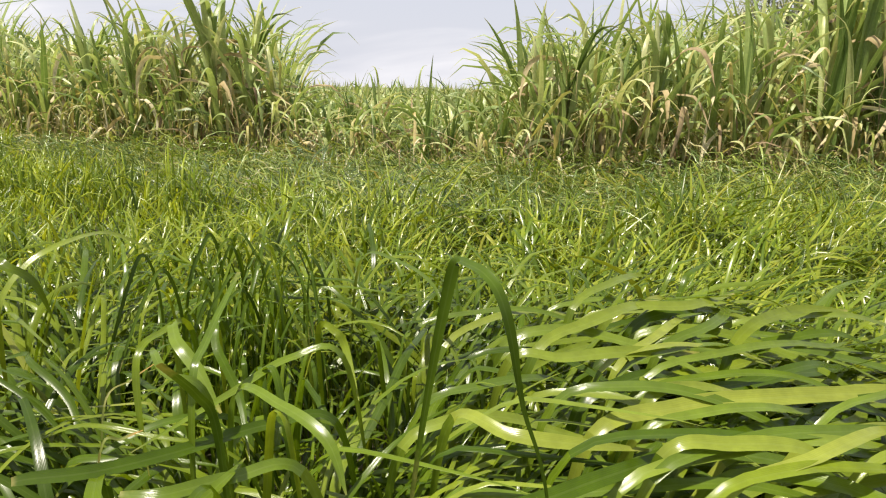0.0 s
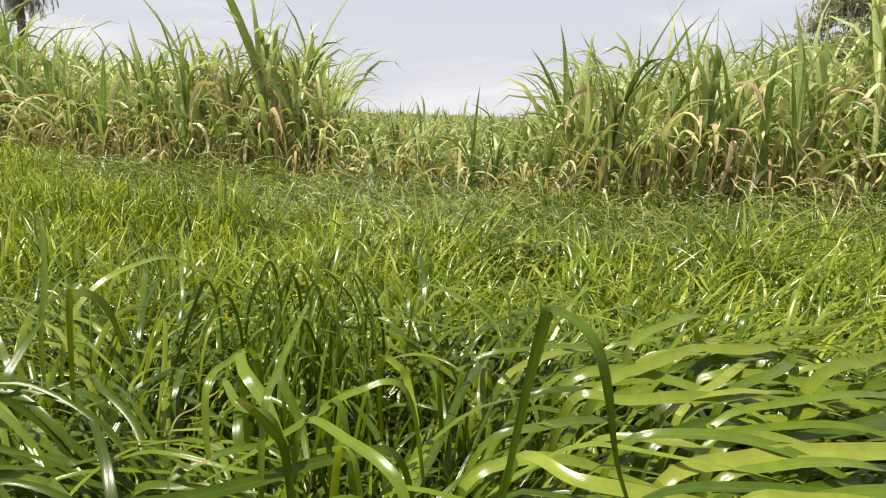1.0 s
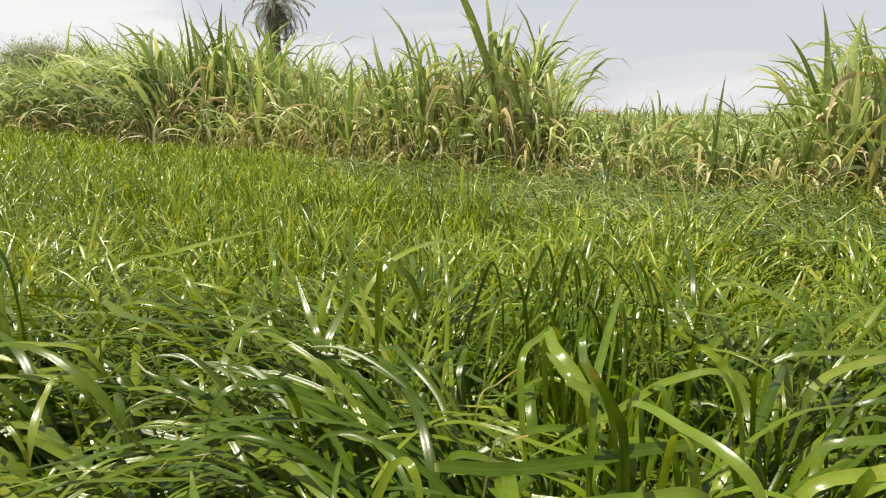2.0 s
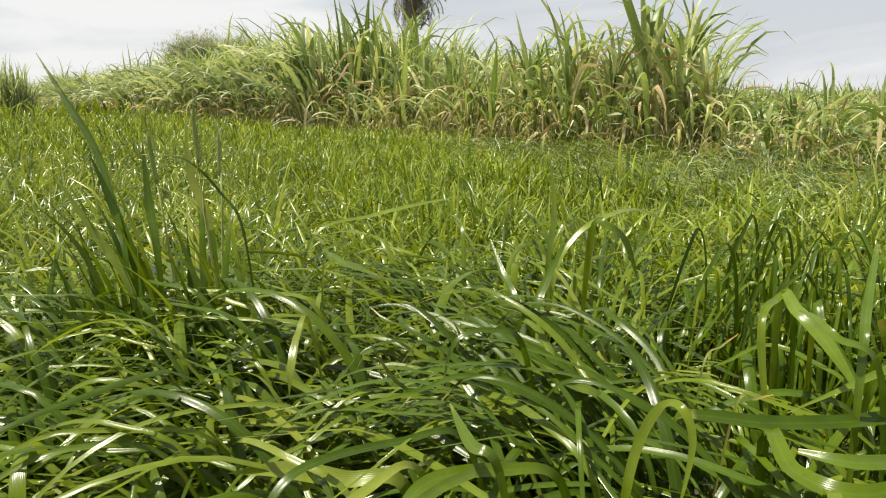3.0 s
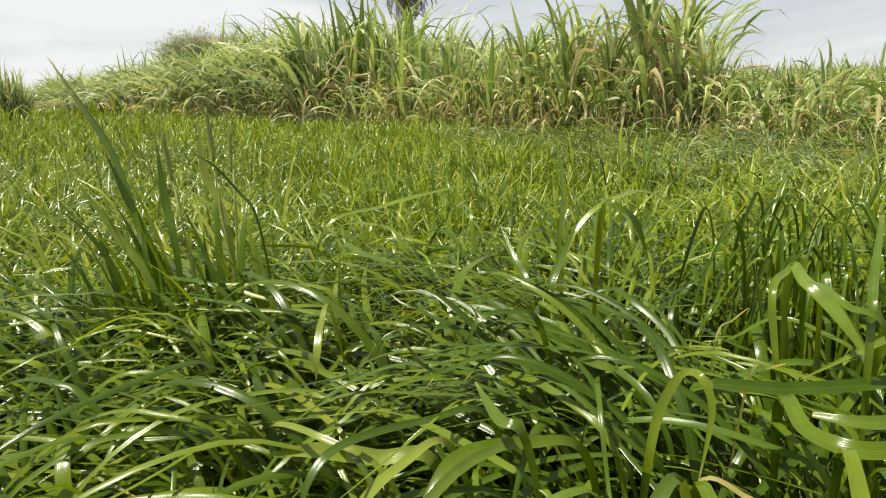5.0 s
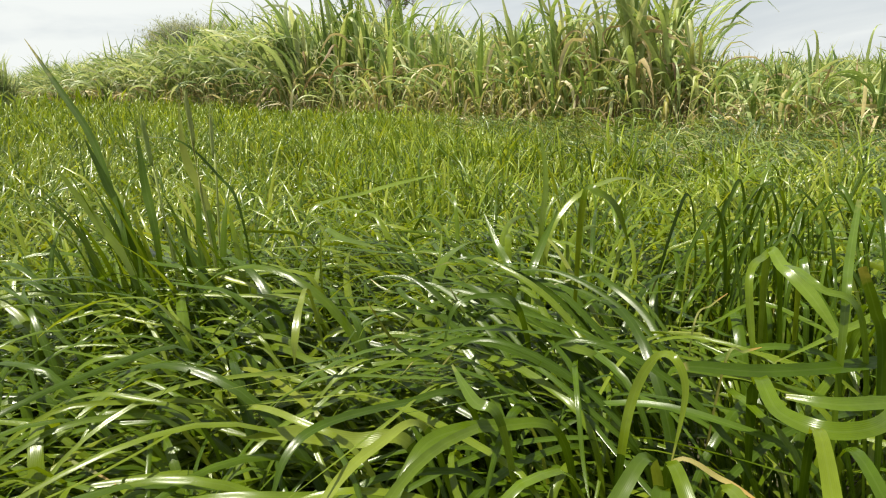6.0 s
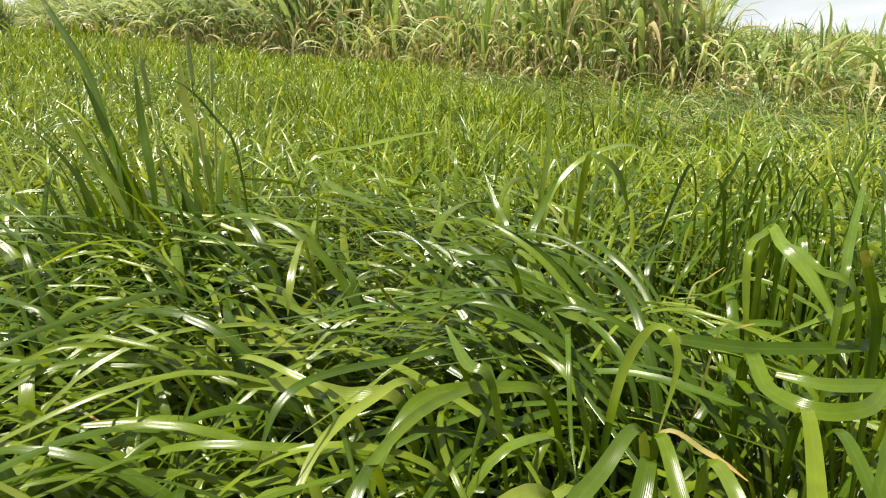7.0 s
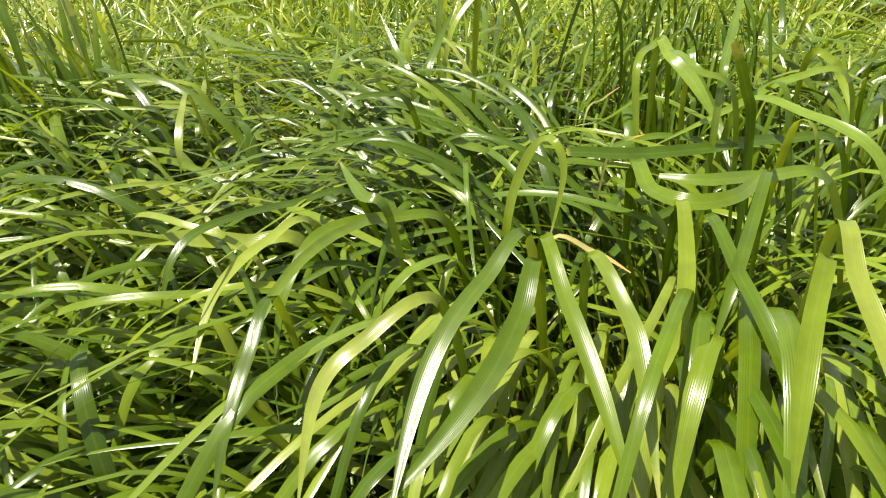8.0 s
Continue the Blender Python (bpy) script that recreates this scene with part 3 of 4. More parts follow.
def cane_beyond():
    """The rest of the cane, behind the first rows and along the far edge."""
    r = np.random.RandomState(77)
    n = 15000
    x = r.uniform(-40, 8, n)
    depth = r.uniform(0, 1, n) ** 1.3
    y = edge(x) + np.where(x > -9.5, 1.0, 0.1) + depth * 6.0
    low = gap(x, y) | gap(x, y - 0.5)
    far = np.clip((-x - 12) / 25, 0, 1)
    lift = np.where(low, 0.5, np.where(x > -9, 0.98, 1.25) * tall(x) + 0.05 * far) * np.clip(1 + 0.15 * patch(x, y, 1.5, 3), 0.75, 1.3)
    cane_stuff("cane_field", "dense sugarcane field of arching yellow-green leaves", np.stack([x, y], 1), r, CANE, (0.7, 1.15), (0.03, 0.055), (58, 86), (30, 180), (0.25, 0.85), lift, segs=5)
    n = 4600
    x = r.uniform(-14, 4.5, n)
    y = edge(x) + r.uniform(-0.1, 0.8, n)
    ok = ~gap(x, y) | (r.uniform(0, 1, n) < 0.45)
    x, y = x[ok], y[ok]
    lift = np.full(len(x), 1.0)
    cane_stuff("cane_straw", "dry straw and dead leaves tangled under the cane", np.stack([x, y], 1), r, STRAW, (0.2, 0.6), (0.006, 0.024), (10, 80), (50, 150), (0.03, 0.32), lift, segs=8, kinks=(0.05, 0.8), wave=0.4)
    n = 3000
    x = r.uniform(-14, 4.5, n)
    y = edge(x) + r.uniform(-0.1, 1.4, n)
    ok = ~gap(x, y) | (r.uniform(0, 1, n) < 0.35)
    x, y = x[ok], y[ok]
    lift = np.where(gap(x, y), 0.7, 1.0)
    cane_stuff("cane_undergrowth", "green and yellowing lower cane leaves", np.stack([x, y], 1), r, YELLOWING, (0.35, 0.8), (0.012, 0.036), (45, 85), (70, 160), (0.1, 0.5), lift, segs=9, kinks=(0.25, 0.8))
    n = 2600
    x = r.uniform(-16, 4.5, n)
    y = edge(x) + r.uniform(-0.1, 1.2, n)
    lift = np.where(gap(x, y), 0.75, 1.0)
    cane_stuff("cane_suckers", "green drooping cane leaves along the field edge", np.stack([x, y], 1), r, CANE, (0.4, 0.85), (0.015, 0.042), (50, 86), (80, 180), (0.15, 0.6), lift, segs=9, power=1.4)
    # the cane along the far edge, seen from afar, with haze in its leaf colour
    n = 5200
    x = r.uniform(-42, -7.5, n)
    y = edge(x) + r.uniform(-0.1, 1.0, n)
    cane_stuff("far_cane", "row of sugarcane with haze-paled drooping leaves along the far edge", np.stack([x, y], 1), r, HAZYCANE, (0.8, 1.25), (0.05, 0.1), (55, 86), (60, 190), (0.3, 0.95), np.full(n, 1.05) * tall(x), segs=7, power=1.6)
    n = 1300
    x = r.uniform(-42, -7.5, n)
    y = edge(x) + r.uniform(-0.2, 0.7, n)
    cane_stuff("far_straw", "dry leaves hanging in the far cane", np.stack([x, y], 1), r, STRAW, (0.5, 0.9), (0.03, 0.06), (30, 80), (80, 180), (0.15, 0.7), np.full(n, 1.0), segs=6, power=1.3)
    # low crop beyond the gap
    n = 9000
    a = np.radians(r.uniform(-10, 16, n))
    d = r.uniform(6.5, 60, n)
    cane_stuff("far_crop", "low yellow-green crop beyond the gap in the cane", np.stack([-d * np.sin(a), d * np.cos(a)], 1), r, CANE, (0.35, 0.55), (0.02, 0.05), (60, 88), (20, 120), (0.15, 0.46), np.full(n, 1.0), segs=2)


cane_beyond()


# ---- far trees ----
def frond(name, material, length, droop, seed):
    """A feather leaf along +x: a rib with narrow leaflets on both sides."""
    r = np.random.RandomState(seed)
    n = 60
    s = np.repeat(np.linspace(0.12, 1.0, n // 2), 2)
    ang = 0.35 - droop * s ** 1.4
    xs = np.linspace(0, 1, 60)
    step = np.stack([np.cos(0.35 - droop * xs ** 1.4), np.sin(0.35 - droop * xs ** 1.4)], 1) * length / 60
    line = np.cumsum(step, 0)
    px, pz = np.interp(s, xs, line[:, 0]), np.interp(s, xs, line[:, 1])
    sign = np.tile([1.0, -1.0], n // 2)
    v, f, u = blades(np.stack([px, np.zeros(n), pz], 1), sign * r.uniform(0.7, 1.1, n), np.zeros(n), length * 0.2 * (1.15 - 0.7 * s) * r.uniform(0.8, 1.2, n),
                     np.full(n, length * 0.014), ang + r.uniform(-0.3, 0.1, n), r.uniform(0.5, 1.2, n), segs=2, sheath_segs=0)
    rib_v, rib_f, rib_u = blades(np.array([[0.0, 0, 0]]), np.array([0.0]), np.array([0.0]), np.array([length]), np.array([length * 0.02]), np.array([0.35]), np.array([droop]),
                                 power=1.4, segs=10, sheath_segs=0)
    v, u, f = np.concatenate([v, rib_v]), np.concatenate([u, rib_u]), np.concatenate([f, rib_f + len(v)])
    return quads(name, v, f, u, material)


def palm(x, y, height):
    r = random.Random(5)
    thing = tagged(new("palm_tree"), "tall date palm with grey-green drooping fronds beyond the cane", "palm tree")
    thing.matrix_basis = pose(x, y, 0, 0, 0, 0)
    path = [Vector((-0.35 * (z / height), 0.05 * math.sin(z), z)) for z in np.linspace(-0.1, height, 22)]
    part("trunk", tube("trunk", path, [0.24 - 0.05 * k / 21 + (0.03 if k % 2 else 0) for k in range(22)], BARK, 10), thing)
    green = [frond("frond", PALM, 2.6, 1.2 + 0.35 * k, 300 + k) for k in range(4)]
    old = [frond("dry_frond", OLDPALM, 2.3, 0.8, 310 + k) for k in range(2)]
    top = path[-1]
    for k in range(46):
        up = 75 - 105 * (k / 45) + r.uniform(-8, 8)
        m = Matrix.Translation(top) @ pose(0, 0, 0, 0, 0, k * 137.5) @ pose(0, 0, 0, 0, -(up - 20), 0)
        part("frond", green[k % 4], thing, m)
    for k in range(22):
        m = Matrix.Translation(top - Vector((0, 0, 0.15))) @ pose(0, 0, 0, 0, 0, k * 137.5 + 20) @ pose(0, 0, 0, 0, r.uniform(55, 80), 0)
        part("dry_frond", old[k % 2], thing, m, "hanging dry brown frond")
    return thing


palm(-25.5, 38.7, 7.4)


def tree(x, y, height, spread, material, label, seed, clumps=64, per=420, leaf=0.24):
    r = np.random.RandomState(seed)
    rr = random.Random(seed)
    thing = tagged(new("tree"), label, "tree")
    thing.matrix_basis = pose(x, y, 0)
    fork = height * 0.2
    part("trunk", tube("trunk", [Vector((0.1 * math.sin(k), 0.08 * math.cos(k * 2), -0.1 + fork * k / 5)) for k in range(6)], [0.24 - 0.02 * k for k in range(6)], BARK, 9), thing)
    centres = []
    for k in range(clumps):
        a, h = rr.uniform(0, 2 * math.pi), rr.uniform(-0.35, 1.0)
        out = spread * math.sqrt(max(0.05, 1 - (h * 0.98) ** 2)) * rr.uniform(0.45, 1.0)
        centres.append(Vector((out * math.cos(a), out * math.sin(a), fork + (height - fork) * (0.08 + 0.88 * max(h, -0.28)))))
    for c in centres[:12]:
        mid = Vector((c.x * 0.45, c.y * 0.45, fork + (c.z - fork) * 0.6))
        part("limb", tube("limb", [Vector((0, 0, fork - 0.3)), mid, c], [0.12, 0.07, 0.02], BARK, 6), thing)
    pts = np.concatenate([np.array(c)[None] + r.normal(0, spread * 0.12, (per, 3)) * np.array([1, 1, 0.75]) for c in centres])
    n = len(pts)
    v, f, u = blades(pts, r.uniform(0, 6.28, n), np.zeros(n), r.uniform(0.7, 1.3, n) * leaf * 1.8, r.uniform(0.7, 1.4, n) * leaf, r.uniform(-1.2, 1.2, n), r.uniform(0, 1.0, n), segs=1, sheath_segs=0)
    part("crown", quads("crown", v, f, u, material), thing)
    return thing


# the crowns take leaf colours paled to stand for haze
tree(-45.5, 39.5, 5.5, 4.6, HAZYTREE, "broad olive-green tree with a dense crown behind the cane", 41, per=800, leaf=0.16)
tree(-73.5, 32.5, 4.6, 3.2, HAZYGREYTREE, "small haze-greyed brown thinly leaved tree at the field's end", 42, per=700, leaf=0.17)
tree(-78.0, 27.5, 4.2, 3.1, HAZYGREYTREE, "small haze-greyed brown thinly leaved tree at the field's end", 43, per=700, leaf=0.17)
tree(18.5, 37.5, 7.5, 3.4, HAZYTREE, "feathery olive-green tree far behind the cane", 44, per=300)


def reed_clump(x, y, height, spread, seed):
    r = np.random.RandomState(seed)
    n = 680
    a, d = r.uniform(0, 6.28, n), spread * np.sqrt(r.uniform(0, 1, n))
    tip = (0.7 + 0.3 * np.sqrt(1 - (d / spread) ** 2)) * r.uniform(0.75, 1.1, n)
    v, f, u = blades(np.stack([d * np.cos(a), d * np.sin(a), np.full(n, -0.02)], 1), r.uniform(0, 6.28, n), r.uniform(0.1, 0.5, n) * height * tip, r.uniform(0.35, 0.55, n) * height * tip,
                     r.uniform(0.025, 0.05, n), np.radians(r.uniform(64, 89, n)), np.radians(r.uniform(5, 130, n)), segs=6, power=2.4)
    # the clump takes the haze-paled cane leaf colour too
    ob = new("reed_clump", quads("reed_clump", v, f, u, HAZYCANE))
    ob.matrix_basis = pose(x, y, 0)
    tagged(ob, "dense bright green clump of tall reed grass standing in the field", "reed clump")


reed_clump(-23.1, 11.75, 2.35, 0.68, 51)


# ---- tufts and single blades close to the path ----
def hero(seed, material, sheath, length, width, rise, bend, curl=0.0, twist=0.0, power=1.6, segs=14, fold=0.12, kink=None, sharp=40.0, face=0.0, ripple=0.0, cap=None):
    """One long blade with its sheath, root at the origin, leaning along +x."""
    np.random.seed(seed)
    a = np.array
    v, f, u = blades(a([[0.0, 0, -0.02]]), a([0.0]), a([sheath]), a([length]), a([width]), a([radians(rise)]), a([radians(bend)]), a([curl]), a([twist]),
                     power=power, segs=segs, sheath_segs=2, fold=fold, floor_z=a([0.02]), kink=kink, sharp=sharp, face=face, ripple=ripple, cap=None if cap is None else a([cap]))
    return quads("blade", v, f, u, material)


hr = random.Random(9)
ARCHED = [hero(400 + i, GRASS, hr.uniform(0.08, 0.22), hr.uniform(0.28, 0.52), hr.uniform(0.008, 0.0165), hr.uniform(58, 84), hr.uniform(90, 200), hr.uniform(-0.6, 0.6),
               hr.uniform(-0.9, 0.9), hr.uniform(0.9, 1.9), cap=hr.uniform(0.25, 0.4)) for i in range(30)]
UPRIGHT = [hero(420 + i, GRASS, hr.uniform(0.14, 0.26), hr.uniform(0.26, 0.42), hr.uniform(0.011, 0.017), hr.uniform(76, 88), hr.uniform(8, 60), hr.uniform(-0.3, 0.3),
                hr.uniform(-1.2, 1.2), hr.uniform(1.4, 2.6)) for i in range(10)]
BROAD = [hero(440 + i, GRASS if i % 5 < 2 else PALE, hr.uniform(0.24, 0.31), hr.uniform(0.34, 0.5), hr.uniform(0.0075, 0.0145), hr.uniform(58, 74), hr.uniform(90, 122), hr.uniform(-0.4, 0.4),
              hr.uniform(-0.6, 0.6), segs=16, kink=hr.uniform(0.1, 0.34), sharp=hr.uniform(8, 18), ripple=0.1, cap=hr.uniform(0.27, 0.36)) for i in range(16)]


SWEPT = [hero(520 + i, PALE if i % 3 == 0 else GRASS, hr.uniform(0.1, 0.24), hr.uniform(0.34, 0.58), 0.0048 + 0.0125 * hr.random() ** 1.5, hr.uniform(36, 70), hr.uniform(65, 160), hr.uniform(-0.7, 0.7),
              hr.uniform(-0.7, 0.7), hr.uniform(0.7, 1.5), ripple=0.1, cap=hr.uniform(0.23, 0.36)) for i in range(30)]


HOOKED = [hero(560 + i, PALE if i % 3 == 0 else GRASS, hr.uniform(0.14, 0.26), hr.uniform(0.3, 0.5), hr.uniform(0.007, 0.0145), hr.uniform(48, 74), hr.uniform(85, 150), hr.uniform(-0.9, 0.9),
               hr.uniform(-0.8, 0.8), segs=18, kink=hr.uniform(0.3, 0.7), sharp=hr.uniform(7, 16), ripple=0.06, cap=hr.uniform(0.24, 0.37)) for i in range(18)]


def tuft(x, y, meshes, count, heading, spread, radius, seed, label, size=1.0, jitter=0.18):
    r = random.Random(seed)
    thing = tagged(new("grass_tuft"), label, "grass", group="grass tufts close to the path")
    thing.matrix_basis = pose(x, y, 0)
    for k in range(count):
        s = size * r.uniform(1 - jitter, 1 + jitter)
        m = pose(r.gauss(0, radius), r.gauss(0, radius), 0, 0, 0, heading + r.uniform(-spread, spread)) @ Matrix.Diagonal((s, s, s, 1))
        part("blade", meshes[r.randrange(len(meshes))], thing, m)
    return thing


LONG = "tuft of long glossy green blades arching over"
DARKT = "thick tuft of long drooping blades, shaded dark inside"
STAND = "tuft of stiff upright green blades above the lodged grass"
WIDE = "broad glossy green blades lying over in a fan"
# every fourth drooping blade gets the darkened colour, deepening the tuft's shade
DROOP = [hero(480 + i, SHADEBLADE if i % 4 == 0 else GRASS, hr.uniform(0.24, 0.32), hr.uniform(0.34, 0.5), hr.uniform(0.006, 0.0105), hr.uniform(70, 87), hr.uniform(150, 176), hr.uniform(-0.3, 0.3),
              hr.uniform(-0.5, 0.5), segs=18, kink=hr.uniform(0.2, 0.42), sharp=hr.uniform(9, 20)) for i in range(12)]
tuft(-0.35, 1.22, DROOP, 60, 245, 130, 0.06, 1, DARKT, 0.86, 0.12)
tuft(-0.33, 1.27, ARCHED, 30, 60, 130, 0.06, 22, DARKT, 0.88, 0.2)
# two stems in three are coloured dark to paint the tuft's inner shade
STEMS = [hero(640 + i, SHADEBLADE if i % 3 else GRASS, hr.uniform(0.14, 0.24), hr.uniform(0.16, 0.28), hr.uniform(0.0045, 0.008), hr.uniform(70, 88), hr.uniform(5, 70), hr.uniform(-0.3, 0.3),
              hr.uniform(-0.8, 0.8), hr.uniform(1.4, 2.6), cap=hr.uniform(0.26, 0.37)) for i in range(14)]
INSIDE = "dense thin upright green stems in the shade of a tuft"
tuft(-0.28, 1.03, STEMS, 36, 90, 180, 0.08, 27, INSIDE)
tuft(-0.1, 0.98, STEMS, 34, 60, 180, 0.08, 28, INSIDE)
tuft(-0.62, 1.02, UPRIGHT, 6, 60, 70, 0.05, 2, STAND, 0.85)
tuft(-0.62, 0.98, SWEPT, 22, 170, 80, 0.07, 3, LONG)
tuft(-1.34, 0.68, UPRIGHT, 26, 200, 70, 0.06, 4, STAND, 1.02)
tuft(-1.24, 0.76, UPRIGHT, 18, 200, 90, 0.06, 26, STAND, 0.95)
tuft(-0.92, 0.62, SWEPT + ARCHED + HOOKED, 32, 185, 50, 0.09, 5, LONG)
tuft(-0.7, 0.45, SWEPT + HOOKED, 26, 190, 40, 0.08, 6, LONG, 0.95)
tuft(-0.39, 0.46, BROAD, 26, 260, 24, 0.04, 7, WIDE, 0.94)
tuft(-0.3, 0.49, BROAD, 31, 276, 24, 0.05, 8, WIDE, 0.97)
tuft(-0.2, 0.51, BROAD, 31, 290, 26, 0.05, 9, WIDE, 0.97)
tuft(-0.1, 0.53, BROAD, 31, 298, 30, 0.05, 18, WIDE, 0.99)
tuft(0.0, 0.52, BROAD, 28, 302, 34, 0.05, 19, WIDE, 1.01)
tuft(-0.3, 0.36, BROAD, 20, 276, 40, 0.06, 20, WIDE, 0.83)
tuft(-0.14, 0.36, BROAD, 20, 292, 40, 0.06, 21, WIDE, 0.83)
LODGED = [hero(460 + i, PALE, hr.uniform(0.26, 0.35), hr.uniform(0.36, 0.56), hr.uniform(0.016, 0.026), hr.uniform(2, 22), hr.uniform(8, 36), hr.uniform(-0.3, 0.3),
               hr.uniform(-0.5, 0.5), hr.uniform(0.5, 1.2), segs=22, ripple=0.24, cap=hr.uniform(0.27, 0.36)) for i in range(10)]
tuft(0.1, 0.8, LODGED, 24, -4, 24, 0.1, 10, WIDE)
tuft(0.2, 1.05, LODGED, 20, 4, 22, 0.1, 11, WIDE)
tuft(0.02, 0.66, LODGED, 20, -8, 24, 0.07, 12, WIDE, 0.9)
tuft(0.45, 1.3, ARCHED, 24, 25, 45, 0.1, 13, LONG)
tuft(-0.12, 1.02, UPRIGHT, 7, 60, 120, 0.06, 14, STAND, 0.7)
tuft(-0.62, 0.72, ARCHED, 22, 120, 160, 0.07, 15, LONG)
tuft(-1.2, 0.45, ARCHED, 22, 200, 60, 0.09, 16, LONG)
tuft(-0.28, 0.8, ARCHED, 14, 250, 120, 0.06, 17, LONG, 0.9)


FOLDED = [hero(600 + i, GRASS, hr.uniform(0.24, 0.28), hr.uniform(0.46, 0.56), hr.uniform(0.008, 0.0115), hr.uniform(68, 82), hr.uniform(125, 160), hr.uniform(-0.3, 0.3),
               hr.uniform(-0.5, 0.5), segs=60, kink=hr.uniform(0.42, 0.52), sharp=hr.uniform(40, 70), face=hr.uniform(-0.7, 0.7)) for i in range(6)]
tuft(-0.19, 0.7, FOLDED, 3, 250, 140, 0.035, 23, "tall glossy blades folded sharply over at their tops", 0.9, 0.06)
tuft(-0.5, 0.78, HOOKED, 14, 225, 60, 0.05, 25, LONG, 0.9)


def draped(name, label, material, root, *points, facing=(0.1, -0.55, 0.83), steps=7, fold=0.12):
    """A blade that rises from the soil at root (x, y) and passes the given places, each (x, y, z, width in mm), to its tip."""
    first = points[0]
    sheath = max(first[3] * 0.45, 2.5)
    line = [(*root, -0.02, sheath), ((root[0] + first[0]) / 2, (root[1] + first[1]) / 2, first[2] * 0.55, sheath), *points]
    c = np.array([line[0], *line, line[-1]], dtype=float)
    rows = []
    for k in range(1, len(c) - 2):
        q = np.linspace(0, 1, steps, endpoint=k == len(c) - 3)[:, None]
        p0, p1, p2, p3 = c[k - 1], c[k], c[k + 1], c[k + 2]
        rows.append(0.5 * (2 * p1 + (p2 - p0) * q + (2 * p0 - 5 * p1 + 4 * p2 - p3) * q ** 2 + (3 * p1 - p0 - 3 * p2 + p3) * q ** 3))
    rows = np.concatenate(rows)
    place, wide = rows[:, :3], np.clip(rows[:, 3], 0.4, None) / 2000
    tang = np.gradient(place, axis=0)
    tang /= np.linalg.norm(tang, axis=1)[:, None] + 1e-9
    side = np.cross(np.array(facing), tang)
    side /= np.linalg.norm(side, axis=1)[:, None] + 1e-6
    norm = np.cross(tang, side)
    n = len(rows)
    v = np.stack([place - side * wide[:, None], place - norm * (fold * 2 * wide)[:, None], place + side * wide[:, None]], 1).reshape(-1, 3)
    run = np.linspace(0, 1, n)
    u = np.stack([np.stack([np.full(n, a), run], 1) for a in (0.0, 0.5, 1.0)], 1).reshape(-1, 2)
    base = Vector((*root, 0))

    def strip(title, i, j):
        k = 3 * np.arange(j - i - 1)[:, None]
        return quads(title, v[3 * i:3 * j] - np.array(base), np.concatenate([k + [0, 1, 4, 3], k + [1, 2, 5, 4]]), u[3 * i:3 * j], material)

    ob = new(name, strip(name, 2 * steps, n))
    ob.matrix_basis = Matrix.Translation(base)
    part("sheath", strip("sheath", 0, 2 * steps + 1), ob)
    return tagged(ob, label, "grass blade")


ARCH = "long glossy grass blade arching over the tangle"
LYING = "broad glossy grass blade lying flat on the lodged grass"
FAN = "broad glossy blade drooping in a fan of leaves"
ERECT = "stiff pointed grass blade standing above the field"
SHORT = "short pale grass blade lying over the tangle"
# the bent blade close by, and the tall ones at the far side of the path
# the bent blade's dark colour stands for its shaded face
draped("bent_blade", "tall green blade in a shade-dark colour, folded over at its top", SHADEBLADE, (0.12, 0.42), (0.077, 0.42, 0.47, 2.6), (0.056, 0.42, 0.548, 3.8), (0.047, 0.421, 0.595, 7), (0.039, 0.424, 0.622, 8), (0.029, 0.436, 0.634, 8.5),
       (0.018, 0.45, 0.637, 8.5), (0.0125, 0.457, 0.637, 8.5), (0.0095, 0.4595, 0.632, 8.5), (0.006, 0.46, 0.615, 8.5), (-0.002, 0.46, 0.571, 6.5), (-0.011, 0.46, 0.51, 4.5), (-0.018, 0.46, 0.455, 3.2), (-0.028, 0.46, 0.37, 2), steps=6)
draped("tall_blade", ERECT, SHADEBLADE, (-1.3, 0.62), (-1.344, 0.645, 0.404, 9), (-1.393, 0.67, 0.478, 12), (-1.484, 0.704, 0.596, 13), (-1.577, 0.715, 0.688, 11), (-1.684, 0.727, 0.787, 1))
draped("thin_blade", "thin dark blade bent over above the field", SHADEBLADE, (-1.15, 0.78), (-1.212, 0.791, 0.463, 5), (-1.255, 0.788, 0.524, 5), (-1.305, 0.757, 0.587, 4), (-1.368, 0.713, 0.599, 1))
draped("erect_blade", ERECT, PALE, (-1.24, 0.76), (-1.287, 0.783, 0.458, 12), (-1.339, 0.79, 0.556, 15), (-1.359, 0.806, 0.655, 2))
draped("erect_blade", ERECT, GRASS, (-1.29, 0.67), (-1.326, 0.694, 0.427, 14), (-1.375, 0.722, 0.514, 16), (-1.407, 0.744, 0.62, 2))
draped("erect_blade", ERECT, GRASS, (-1.3, 0.65), (-1.344, 0.662, 0.4, 16), (-1.406, 0.675, 0.497, 16), (-1.456, 0.671, 0.6, 2))
draped("erect_blade", ERECT, PALE, (-1.25, 0.62), (-1.294, 0.616, 0.376, 12), (-1.362, 0.607, 0.47, 13), (-1.447, 0.591, 0.58, 1))
# over the tangle ahead of the last stand
draped("broad_blade", "broad glossy blade lying across the grass", PALE, (-0.6, 0.5), (-0.64, 0.457, 0.302, 14), (-0.691, 0.424, 0.312, 19), (-0.744, 0.395, 0.322, 20), (-0.777, 0.351, 0.33, 1))
draped("arched_blade", ARCH, GRASS, (-0.56, 0.58), (-0.61, 0.528, 0.33, 8), (-0.65, 0.461, 0.347, 10), (-0.684, 0.372, 0.357, 11), (-0.694, 0.328, 0.342, 9), (-0.687, 0.294, 0.305, 1))
